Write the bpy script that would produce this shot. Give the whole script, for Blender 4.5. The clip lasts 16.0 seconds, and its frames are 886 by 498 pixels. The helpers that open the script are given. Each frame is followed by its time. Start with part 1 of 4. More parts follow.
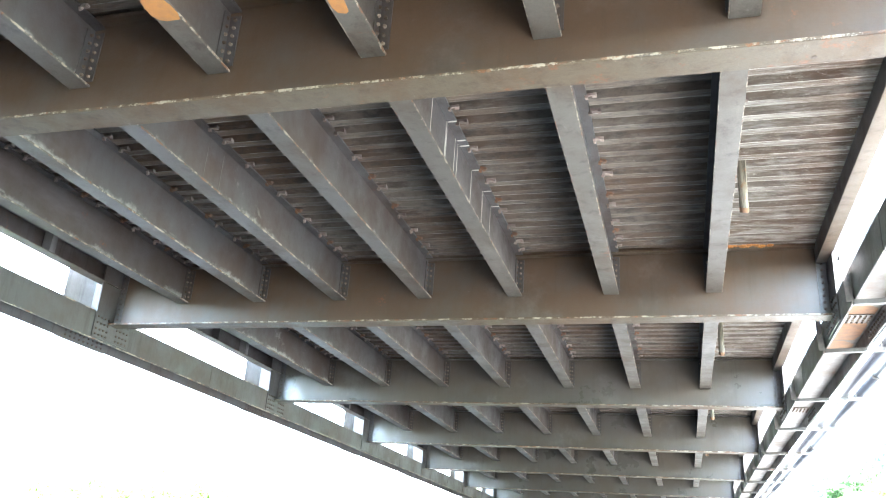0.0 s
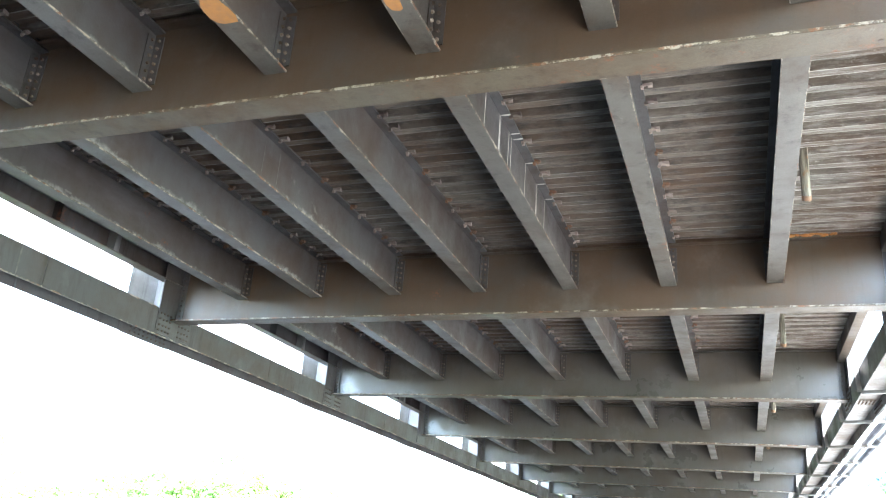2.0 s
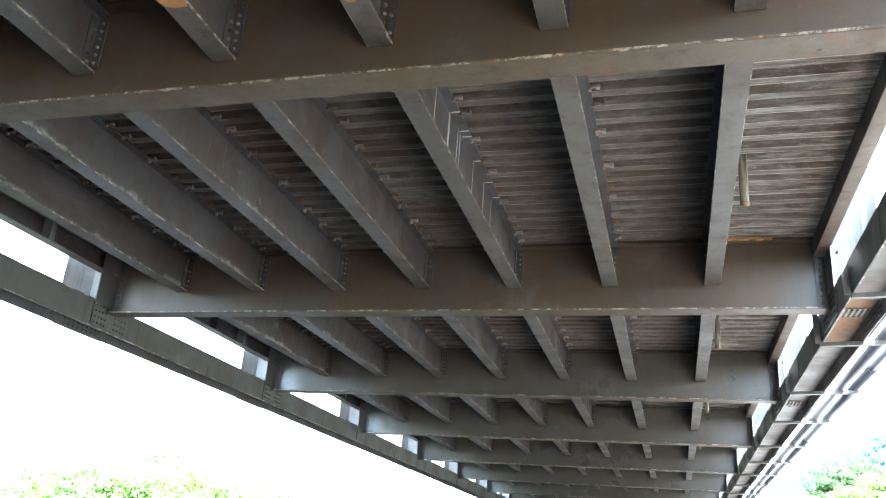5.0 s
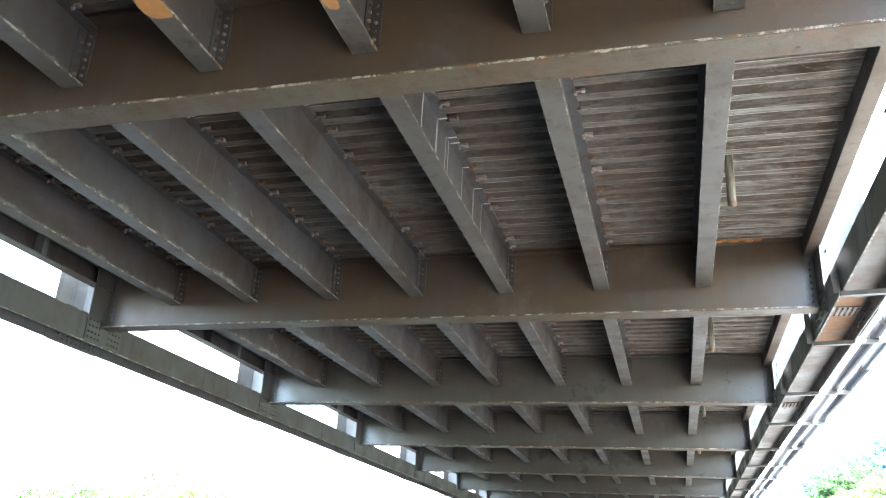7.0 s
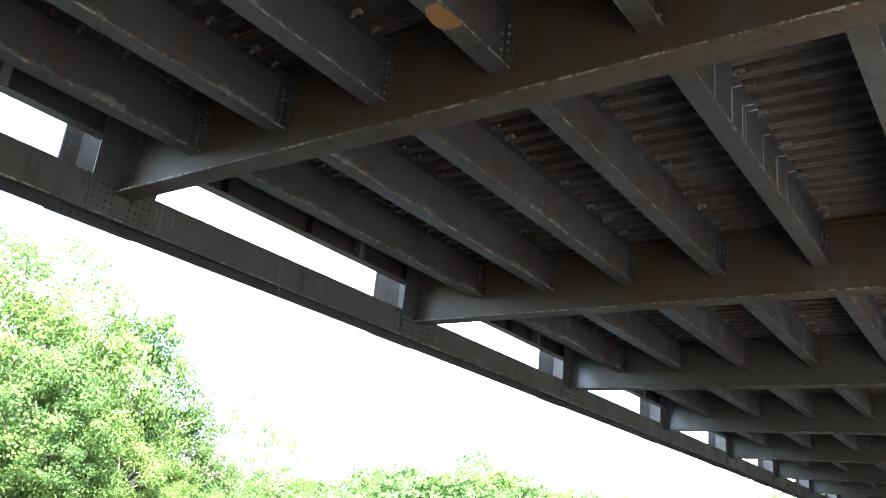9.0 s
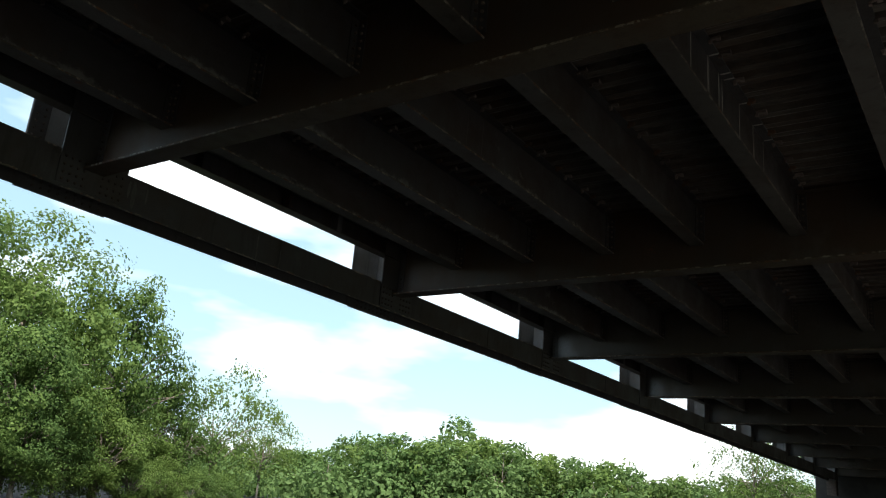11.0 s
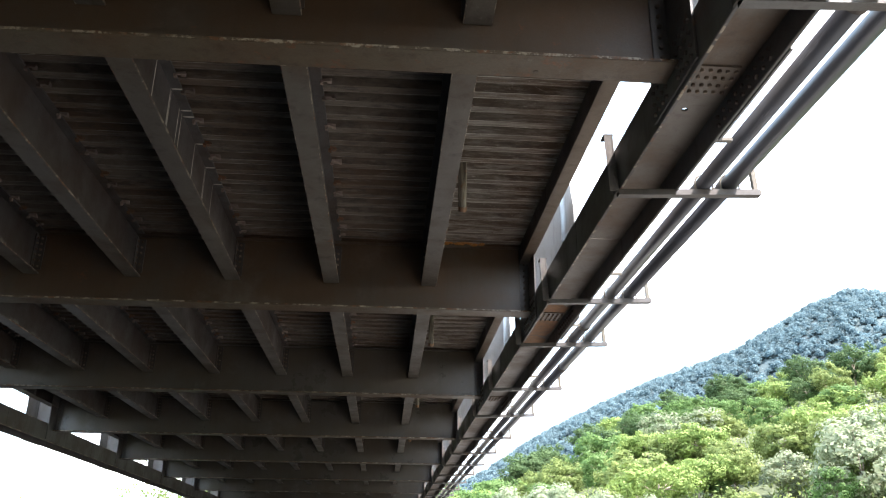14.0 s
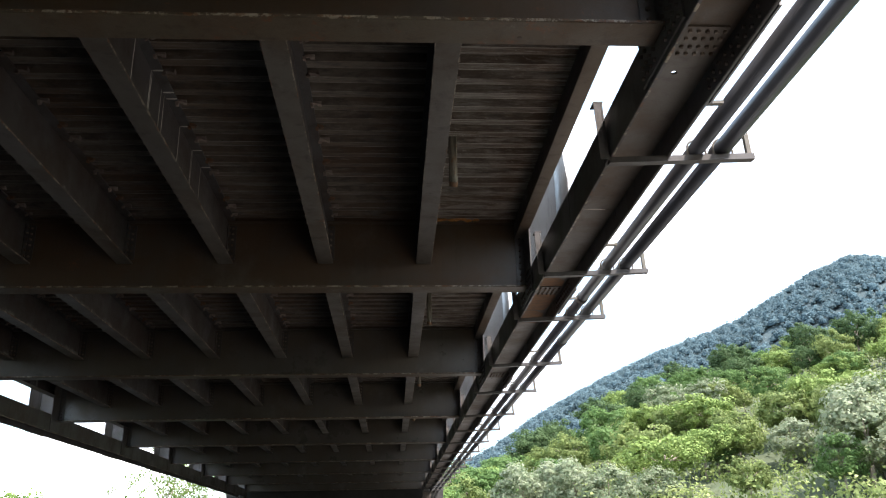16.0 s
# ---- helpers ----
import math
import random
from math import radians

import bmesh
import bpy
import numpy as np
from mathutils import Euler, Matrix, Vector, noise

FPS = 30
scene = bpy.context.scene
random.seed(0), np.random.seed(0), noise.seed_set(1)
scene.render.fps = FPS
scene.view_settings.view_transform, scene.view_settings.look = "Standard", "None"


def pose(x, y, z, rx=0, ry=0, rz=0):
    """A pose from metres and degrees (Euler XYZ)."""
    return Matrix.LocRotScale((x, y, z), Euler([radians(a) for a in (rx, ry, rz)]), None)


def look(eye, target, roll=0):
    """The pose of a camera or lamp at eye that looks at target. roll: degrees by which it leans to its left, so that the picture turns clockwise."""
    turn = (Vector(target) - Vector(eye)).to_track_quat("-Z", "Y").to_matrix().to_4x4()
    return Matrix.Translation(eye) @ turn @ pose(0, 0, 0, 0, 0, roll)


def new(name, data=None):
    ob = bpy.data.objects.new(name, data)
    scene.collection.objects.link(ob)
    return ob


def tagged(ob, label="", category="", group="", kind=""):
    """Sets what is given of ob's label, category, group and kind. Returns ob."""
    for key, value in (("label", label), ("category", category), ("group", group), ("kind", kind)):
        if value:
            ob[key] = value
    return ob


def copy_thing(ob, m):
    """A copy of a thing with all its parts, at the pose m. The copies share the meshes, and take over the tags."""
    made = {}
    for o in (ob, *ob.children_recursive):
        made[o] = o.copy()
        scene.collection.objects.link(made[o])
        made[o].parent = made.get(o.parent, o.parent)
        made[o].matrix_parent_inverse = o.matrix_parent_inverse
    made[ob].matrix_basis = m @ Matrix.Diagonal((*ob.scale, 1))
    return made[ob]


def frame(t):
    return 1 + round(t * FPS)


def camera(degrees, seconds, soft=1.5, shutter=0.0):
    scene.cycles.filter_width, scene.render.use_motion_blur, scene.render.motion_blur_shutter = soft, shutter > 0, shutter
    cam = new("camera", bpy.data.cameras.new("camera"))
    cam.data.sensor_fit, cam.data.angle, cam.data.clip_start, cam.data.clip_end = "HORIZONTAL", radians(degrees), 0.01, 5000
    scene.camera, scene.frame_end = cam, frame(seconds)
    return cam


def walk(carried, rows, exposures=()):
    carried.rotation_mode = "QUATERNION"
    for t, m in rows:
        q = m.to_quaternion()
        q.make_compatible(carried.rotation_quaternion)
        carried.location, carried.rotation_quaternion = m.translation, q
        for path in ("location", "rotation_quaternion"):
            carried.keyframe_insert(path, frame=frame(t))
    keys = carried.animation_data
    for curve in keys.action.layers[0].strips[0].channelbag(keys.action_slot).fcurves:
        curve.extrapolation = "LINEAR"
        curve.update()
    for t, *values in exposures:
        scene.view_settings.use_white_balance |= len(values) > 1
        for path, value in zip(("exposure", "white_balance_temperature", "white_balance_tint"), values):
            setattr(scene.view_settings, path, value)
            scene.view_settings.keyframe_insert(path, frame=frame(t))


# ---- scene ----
cam = camera(56.8, 16.0, soft=1.1)
PATH = [
    (0, (2.805, -4.05, 1.592), (2.263, -2.267, 2.32), 4.13),
    (0.5, (2.808, -4.068, 1.602), (2.243, -2.287, 2.315), 4.28),
    (1, (2.785, -4.073, 1.585), (2.172, -2.311, 2.306), 4.58),
    (1.5, (2.783, -4.081, 1.592), (2.102, -2.34, 2.301), 4.91),
    (2, (2.775, -4.078, 1.594), (2.114, -2.326, 2.297), 4.66),
    (2.5, (2.784, -4.084, 1.585), (2.052, -2.354, 2.271), 5.33),
    (3, (2.766, -4.114, 1.579), (2.008, -2.399, 2.274), 5.65),
    (3.5, (2.763, -4.114, 1.574), (2.019, -2.391, 2.264), 5.64),
    (4, (2.744, -4.1, 1.564), (2.05, -2.354, 2.249), 5.14),
    (4.5, (2.75, -4.097, 1.57), (2.125, -2.329, 2.267), 4.46),
    (5, (2.749, -4.083, 1.559), (2.22, -2.29, 2.271), 4.46),
    (5.2, (2.761, -4.072, 1.566), (2.283, -2.269, 2.286), 4.13),
    (7.3, (2.826, -4.083, 1.498), (2.283, -2.31, 2.247), 2.74),
    (7.5, (2.844, -4.093, 1.526), (2.193, -2.354, 2.27), 3.2),
    (8, (2.78, -4.086, 1.525), (1.873, -2.443, 2.217), 5.46),
    (8.5, (2.731, -4.13, 1.52), (1.66, -2.578, 2.185), 6.71),
    (9, (2.73, -4.132, 1.511), (1.588, -2.624, 2.162), 6.28),
    (9.2, (2.733, -4.125, 1.519), (1.593, -2.617, 2.172), 5.87),
    (11.3, (2.744, -4.085, 1.539), (1.648, -2.515, 2.116), 5.05),
    (11.5, (2.743, -4.131, 1.524), (1.747, -2.502, 2.12), 4.88),
    (12, (2.722, -4.091, 1.542), (2.05, -2.318, 2.178), 4.54),
    (12.5, (2.749, -4.041, 1.575), (2.272, -2.212, 2.228), 3.07),
    (13, (2.759, -4.015, 1.592), (2.514, -2.156, 2.287), 1.89),
    (13.5, (2.761, -3.991, 1.592), (2.729, -2.127, 2.317), 1.35),
    (14, (2.776, -3.962, 1.617), (2.901, -2.102, 2.342), 0.57),
    (14.5, (2.784, -3.951, 1.628), (2.969, -2.088, 2.334), -0.56),
    (15, (2.781, -3.939, 1.625), (3.026, -2.091, 2.348), -1.03),
    (15.5, (2.816, -3.886, 1.617), (3.039, -2.025, 2.316), -1.25),
    (16, (2.855, -3.874, 1.616), (2.979, -1.996, 2.295), -1.27),
]
walk(cam, [(t, look(eye, target, roll)) for t, eye, target, roll in PATH],
     exposures=((0, 5.97, 5730, 9), (2.0, 5.56, 5730, 9), (5.2, 4.85, 5730, 9), (7.3, 5.0, 5800, 9), (8.0, 4.8, 5800, 9),
                (8.5, 4.3, 5850, 11), (9.2, 3.3, 5850, 12), (11.3, 0.5, 6550, 9), (12.0, 0.5, 6550, 9), (12.5, 1.05, 6500, 12),
                (13.0, 1.75, 6560, 14), (13.5, 2.55, 6560, 16), (14.0, 2.72, 6560, 16), (14.5, 2.72, 6560, 16), (15.0, 2.42, 6560, 16), (16.0, 1.92, 6560, 16)))

# ---- light: a high sun and a bright sky with thin cloud ----
SUN_ELEVATION, SUN_AZIMUTH = 60.0, 118.0   # azimuth clockwise from +y
world = bpy.data.worlds.new("sky")
scene.world = world
world.use_nodes = True
wn, wl = world.node_tree.nodes, world.node_tree.links
wn.clear()
w_out, w_bg = wn.new("ShaderNodeOutputWorld"), wn.new("ShaderNodeBackground")
w_sky = wn.new("ShaderNodeTexSky")
w_sky.sky_type, w_sky.sun_disc = "NISHITA", False
w_sky.sun_elevation, w_sky.sun_rotation = radians(SUN_ELEVATION), radians(SUN_AZIMUTH)
w_co, w_map = wn.new("ShaderNodeTexCoord"), wn.new("ShaderNodeMapping")
w_map.inputs["Scale"].default_value = (1.6, 1.6, 5.0)
w_noise, w_ramp, w_mix = wn.new("ShaderNodeTexNoise"), wn.new("ShaderNodeValToRGB"), wn.new("ShaderNodeMix")
w_noise.inputs["Scale"].default_value, w_noise.inputs["Detail"].default_value = 1.7, 5
w_ramp.color_ramp.elements[0].position, w_ramp.color_ramp.elements[1].position = 0.47, 0.74
w_ramp.color_ramp.elements[0].color = (0.0, 0.0, 0.0, 1)
w_mix.data_type = "RGBA"
w_mix.inputs["B"].default_value = (16.0, 16.2, 16.6, 1)
wl.new(w_co.outputs["Generated"], w_map.inputs["Vector"])
wl.new(w_map.outputs["Vector"], w_noise.inputs["Vector"])
wl.new(w_noise.outputs["Fac"], w_ramp.inputs["Fac"])
wl.new(w_ramp.outputs["Color"], w_mix.inputs["Factor"])
w_haze = wn.new("ShaderNodeMix")
w_haze.data_type = "RGBA"
w_haze.inputs["Factor"].default_value = 0.24
w_haze.inputs["B"].default_value = (11.0, 16.5, 19.0, 1)
wl.new(w_sky.outputs["Color"], w_haze.inputs["A"])
wl.new(w_haze.outputs["Result"], w_mix.inputs["A"])
wl.new(w_mix.outputs["Result"], w_bg.inputs["Color"])
w_bg.inputs["Strength"].default_value = 0.095
wl.new(w_bg.outputs["Background"], w_out.inputs["Surface"])

sun_lamp = bpy.data.lights.new("sun", "SUN")
sun_lamp.energy, sun_lamp.angle, sun_lamp.color = 5.0, radians(0.6), (1.0, 0.965, 0.92)
sun = new("sun", sun_lamp)
sun_dir = Vector((math.sin(radians(SUN_AZIMUTH)) * math.cos(radians(SUN_ELEVATION)),
                  math.cos(radians(SUN_AZIMUTH)) * math.cos(radians(SUN_ELEVATION)), math.sin(radians(SUN_ELEVATION))))
sun.matrix_world = look(sun_dir * 60, (0, 0, 0))


# ---- materials ----
class Nodes:
    """A short hand for node materials."""

    def __init__(self, name):
        self.mat = bpy.data.materials.new(name)
        self.mat.use_nodes = True
        self.tree = self.mat.node_tree
        self.bsdf = self.tree.nodes["Principled BSDF"]
        self.co = self.tree.nodes.new("ShaderNodeTexCoord")
        self.info = self.tree.nodes.new("ShaderNodeObjectInfo")
        self.geo = self.tree.nodes.new("ShaderNodeNewGeometry")

    def link(self, a, b):
        self.tree.links.new(a, b)

    def put(self, key, value):
        if hasattr(value, "is_linked"):
            self.link(value, self.bsdf.inputs[key])
        else:
            self.bsdf.inputs[key].default_value = value

    def math(self, op, a, b=0.0):
        n = self.tree.nodes.new("ShaderNodeMath")
        n.operation = op
        for i, v in enumerate((a, b)):
            if hasattr(v, "is_linked"):
                self.link(v, n.inputs[i])
            else:
                n.inputs[i].default_value = v
        return n.outputs[0]

    def noise(self, scale, detail=4, rough=0.6, stretch=(1, 1, 1), where=None, shift=True):
        m = self.tree.nodes.new("ShaderNodeMapping")
        m.inputs["Scale"].default_value = stretch
        self.link(where or self.geo.outputs["Position"], m.inputs["Vector"])
        n = self.tree.nodes.new("ShaderNodeTexNoise")
        n.inputs["Scale"].default_value, n.inputs["Detail"].default_value = scale, detail
        n.inputs["Roughness"].default_value = rough
        self.link(m.outputs["Vector"], n.inputs["Vector"])
        return n.outputs["Fac"]

    def ramp(self, fac, lo, hi, a=0.0, b=1.0):
        n = self.tree.nodes.new("ShaderNodeMapRange")
        n.interpolation_type = "SMOOTHSTEP"
        self.link(fac, n.inputs["Value"])
        for k, v in (("From Min", lo), ("From Max", hi), ("To Min", a), ("To Max", b)):
            n.inputs[k].default_value = v
        return n.outputs["Result"]

    def mix(self, fac, a, b):
        n = self.tree.nodes.new("ShaderNodeMix")
        n.data_type = "RGBA"
        for k, v in (("Factor", fac), ("A", a), ("B", b)):
            if hasattr(v, "is_linked"):
                self.link(v, n.inputs[k])
            else:
                n.inputs[k].default_value = v if k == "Factor" else (*v, 1)
        return n.outputs["Result"]

    def bump(self, height, strength=0.3, distance=0.01):
        n = self.tree.nodes.new("ShaderNodeBump")
        n.inputs["Strength"].default_value, n.inputs["Distance"].default_value = strength, distance
        self.link(height, n.inputs["Height"])
        self.link(n.outputs["Normal"], self.bsdf.inputs["Normal"])

    def local(self, axis):
        n = self.tree.nodes.new("ShaderNodeSeparateXYZ")
        self.link(self.co.outputs["Object"], n.inputs[0])
        return n.outputs[axis]


def painted_steel(name, grey, brown, rust_lo=0.64, pale=0.5, edge=None, rough=0.48, brown_lo=0.35, brown_hi=0.7, chip=(0.42, 0.36, 0.28), grain=0.35,
                  runs=0.7, dust=False, wear=0.018):
    """Weathered paint on steel: brown grime in clouds, rust freckles, pale scratches; edge: (axis, half width) for chipped flange edges;
    runs: strength of the dark vertical runs; dust: pale lime splashes along the foot of a web; wear: width of the worn rim."""
    m = Nodes(name)
    grey, brown = tuple(c * k for c, k in zip(grey, (0.74, 0.69, 0.63))), tuple(c * k for c, k in zip(brown, (0.77, 0.68, 0.58)))
    big = m.noise(1.1, 6, 0.66)
    col = m.mix(m.ramp(big, brown_lo, brown_hi), grey, brown)
    streak = m.noise(2.0, 7, 0.72, (4.0, 4.0, 0.45))
    col = m.mix(m.ramp(streak, 0.50, 0.72, 0, runs), col, tuple(c * 0.42 for c in brown))
    bleach = m.noise(1.5, 6, 0.66, (1.0, 0.22, 1.0) if not edge or edge[0] == "X" else (0.22, 1.0, 1.0))
    col = m.mix(m.ramp(bleach, 0.55, 0.75, 0, 0.6), col, tuple(min(0.5, c * 1.75) for c in grey))
    pales = m.noise(8.0, 8, 0.8, (1.6, 0.5, 1.6))
    col = m.mix(m.ramp(pales, 0.60, 0.74, 0, pale), col, (0.34, 0.325, 0.30))
    rust = m.noise(6.0, 9, 0.75)
    rust_area = m.noise(0.6, 3, 0.5)
    both = m.math("ADD", rust, m.math("MULTIPLY", m.math("SUBTRACT", rust_area, 0.5), 0.6))
    col = m.mix(m.ramp(both, rust_lo - 0.04, rust_lo + 0.08, 0, 0.85), col, (0.20, 0.07, 0.025))
    fine = m.noise(70, 5, 0.75)
    col = m.mix(m.ramp(fine, 0.35, 0.7, 0, grain), col, tuple(c * 0.5 for c in grey))
    if dust:
        low = m.ramp(m.local("Z"), -0.225, -0.09, 1, 0)
        splash = m.noise(2.2, 8, 0.78, (1.0, 0.8, 0.9))
        col = m.mix(m.ramp(m.math("ADD", splash, m.math("MULTIPLY", low, 0.22)), 0.60, 0.76, 0, 0.85), col, (0.30, 0.29, 0.265))
    if edge:
        across = m.math("ABSOLUTE", m.local(edge[0]))
        near = m.ramp(across, edge[1] - wear, edge[1] - 0.001, 0, 1)
        chips = m.noise(6.5, 9, 0.82)
        worn = m.ramp(m.math("ADD", chips, m.math("MULTIPLY", near, 0.17)), 0.66, 0.72, 0, 0.9)
        col = m.mix(worn, col, chip)
        deep = m.ramp(m.math("ADD", m.noise(7, 7, 0.75), m.math("MULTIPLY", near, 0.16)), 0.68, 0.76, 0, 0.85)
        col = m.mix(deep, col, (0.20, 0.085, 0.035))
    m.put("Base Color", m.mix(m.math("MULTIPLY", m.info.outputs["Random"], 0.3), col, tuple(c * 0.4 for c in brown)))
    m.put("Roughness", m.ramp(big, 0.3, 0.7, rough - 0.12, rough + 0.18))
    m.put("Specular IOR Level", 0.4)
    m.bump(m.math("ADD", m.math("MULTIPLY", fine, 0.4), m.math("ADD", rust, m.math("MULTIPLY", big, 1.5))), 0.4, 0.006)
    return m.mat


web_paint = painted_steel("web_paint", (0.102, 0.104, 0.112), (0.074, 0.056, 0.046), 0.70, 0.15, grain=0.22)
stringer_web_paint = painted_steel("stringer_web_paint", (0.112, 0.112, 0.118), (0.090, 0.071, 0.062), 0.72, 0.12, grain=0.2, rough=0.46, runs=0.3, dust=True)
beam_paint = painted_steel("beam_paint", (0.108, 0.093, 0.078), (0.112, 0.073, 0.045), 0.72, 0.10, brown_lo=0.30, brown_hi=0.60, grain=0.15, rough=0.42, runs=0.22)
olive_beam_paint = painted_steel("olive_beam_paint", (0.126, 0.118, 0.108), (0.112, 0.095, 0.076), 0.74, 0.14, brown_lo=0.34, brown_hi=0.66, grain=0.15, rough=0.36, runs=0.25)
flange_paint = painted_steel("flange_paint", (0.178, 0.167, 0.152), (0.128, 0.100, 0.076), 0.72, 0.35, edge=("X", 0.086), brown_lo=0.46, brown_hi=0.75, rough=0.46)
beam_flange_paint = painted_steel("beam_flange_paint", (0.168, 0.142, 0.104), (0.142, 0.094, 0.056), 0.68, 0.55, brown_lo=0.3, edge=("Y", 0.1125),
                                  chip=(0.43, 0.36, 0.27), wear=0.011)
chord_paint = painted_steel("chord_paint", (0.150, 0.156, 0.170), (0.122, 0.105, 0.096), 0.70, 0.25)
chord_web_paint = painted_steel("chord_web_paint", (0.19, 0.178, 0.16), (0.165, 0.115, 0.078), 0.66, 0.4)
chord_flange_paint = painted_steel("chord_flange_paint", (0.150, 0.156, 0.170), (0.122, 0.105, 0.096), 0.70, 0.25, edge=("Z", 0.174), chip=(0.46, 0.38, 0.28))
# Grey plate paint with the sky's pale blue light put into the colour.
skylit_plate_paint = painted_steel("skylit_plate_paint", (0.36, 0.38, 0.41), (0.28, 0.285, 0.295), 0.74, 0.4)
bracket_steel = painted_steel("bracket_steel", (0.22, 0.215, 0.19), (0.16, 0.13, 0.09), 0.70, 0.5)


def rusty(name, a, b, vary=0.0):
    """Rusted or crusted metal; vary: how far one piece may be darker than the next."""
    m = Nodes(name)
    n = m.noise(14, 7, 0.72)
    col = m.mix(m.ramp(n, 0.3, 0.7), a, b)
    if vary:
        col = m.mix(m.math("MULTIPLY", m.info.outputs["Random"], vary), col, tuple(c * 0.35 for c in a))
    m.put("Base Color", col)
    m.put("Roughness", 0.85)
    m.bump(n, 0.6, 0.008)
    return m.mat


bolt_steel = rusty("bolt_steel", (0.15, 0.095, 0.06), (0.30, 0.25, 0.20), 0.95)
dark_bolt = rusty("dark_bolt", (0.05, 0.04, 0.035), (0.12, 0.09, 0.07))
primer_orange = rusty("primer_orange", (0.46, 0.20, 0.05), (0.36, 0.17, 0.06))
rust_bloom = rusty("rust_bloom", (0.27, 0.135, 0.06), (0.17, 0.10, 0.06))
rust_scale = rusty("rust_scale", (0.19, 0.085, 0.04), (0.13, 0.09, 0.062))
lime_grey = rusty("lime_grey", (0.165, 0.155, 0.14), (0.105, 0.097, 0.09))
clip_crust = rusty("clip_crust", (0.25, 0.175, 0.145), (0.40, 0.34, 0.29), 0.8)
lime_white = rusty("lime_white", (0.58, 0.55, 0.49), (0.40, 0.37, 0.32))


RIB, RIB_H = 4.88 / 22, 0.062      # pitch and depth of the deck sheets' ribs


def deck_material(name, lime=0.0):
    """Galvanised sheet with dark streaks, rust and lime; lime: how much more white crust and painted edge light it
    carries.
    """
    m = Nodes(name)
    long_streak = m.noise(3.0, 9, 0.78, (1.3, 5.0, 3.0))
    big = m.noise(0.8, 4, 0.6)
    col = m.mix(m.ramp(big, 0.35, 0.65), (0.150, 0.124, 0.098), (0.110, 0.070, 0.044))
    col = m.mix(m.ramp(long_streak, 0.47, 0.64, 0, 0.9 - 5 * lime), col, (0.06, 0.05, 0.042))
    pale = m.noise(3.2, 8, 0.76, (0.55, 6.5, 3.0))
    col = m.mix(m.ramp(pale, 0.50 - lime, 0.74 - lime, 0, 0.38 + 5 * lime), col, (0.36, 0.335, 0.295))
    flake = m.noise(9.0, 8, 0.8, (1.5, 3.2, 3.0))
    col = m.mix(m.ramp(flake, 0.60 - lime * 0.6, 0.72 - lime * 0.4, 0, 0.40 + 3 * lime), col, (0.46, 0.43, 0.38))
    turn = m.math("FRACT", m.math("MULTIPLY", m.local("Y"), 1.0 / RIB))
    bend = m.math("MAXIMUM", m.ramp(m.math("ABSOLUTE", m.math("SUBTRACT", turn, 0.40)), 0.0, 0.06, 1, 0),
                  m.ramp(m.math("ABSOLUTE", m.math("SUBTRACT", turn, 0.01)), 0.0, 0.05, 1, 0))
    crust = m.ramp(m.noise(1.5, 7, 0.72, (0.9, 4.0, 1.0)), 0.46 - lime, 0.66 - lime, 0, 1)
    col = m.mix(m.math("MULTIPLY", m.math("MULTIPLY", bend, crust), 0.6 + 2.5 * lime), col, (0.60, 0.57, 0.51))
    rust = m.noise(2.6, 8, 0.74, (1.0, 2.5, 1.0))
    col = m.mix(m.ramp(rust, 0.60, 0.76, 0, 0.7), col, (0.20, 0.095, 0.045))
    spots = m.noise(30, 5, 0.8)
    col = m.mix(m.ramp(spots, 0.58, 0.72, 0, 0.7 - 4 * lime), col, (0.06, 0.05, 0.042))
    blot = m.noise(4.0, 7, 0.74, (1.0, 1.5, 1.0))
    col = m.mix(m.ramp(blot, 0.50, 0.68, 0, 0.6 - 3 * lime), col, (0.075, 0.055, 0.040))
    m.put("Base Color", col)
    m.put("Metallic", 0.15)
    m.put("Roughness", m.ramp(pale, 0.4, 0.7, 0.75, 0.5))
    m.bump(m.math("ADD", spots, pale), 0.5, 0.01)
    return m.mat


galvanised_deck = deck_material("galvanised_deck")
# Outer sheet: more lime crust, plus edge light put into its paler tone.
limed_lit_deck = deck_material("limed_lit_deck", 0.075)


def pipe_material():
    m = Nodes("pipe_steel")
    n = m.noise(1.2, 5, 0.65, (1, 1, 1))
    f = m.noise(16, 7, 0.75, (1, 0.08, 1))
    col = m.mix(m.ramp(n, 0.3, 0.7), (0.085, 0.092, 0.108), (0.070, 0.068, 0.070))
    col = m.mix(m.ramp(f, 0.54, 0.72, 0, 0.6), col, (0.26, 0.265, 0.275))
    m.put("Base Color", col)
    m.put("Roughness", 0.36)
    m.put("Metallic", 0.25)
    m.bump(f, 0.15, 0.004)
    return m.mat


pipe_steel = pipe_material()
collar_dark = rusty("collar_dark", (0.06, 0.055, 0.05), (0.12, 0.10, 0.085))


def drain_material():
    """Cast drain tube with dark and pale streaks running down it and rust in blotches."""
    m = Nodes("tan_tube")
    run = m.noise(16, 6, 0.7, (2.2, 2.2, 0.12))
    col = m.mix(m.ramp(run, 0.36, 0.64), (0.06, 0.047, 0.034), (0.29, 0.25, 0.19))
    spot = m.noise(9, 6, 0.75)
    col = m.mix(m.ramp(spot, 0.54, 0.70, 0, 0.85), col, (0.23, 0.105, 0.04))
    m.put("Base Color", col)
    m.put("Roughness", 0.8)
    m.bump(m.math("ADD", run, spot), 0.5, 0.006)
    return m.mat


tan_tube = drain_material()


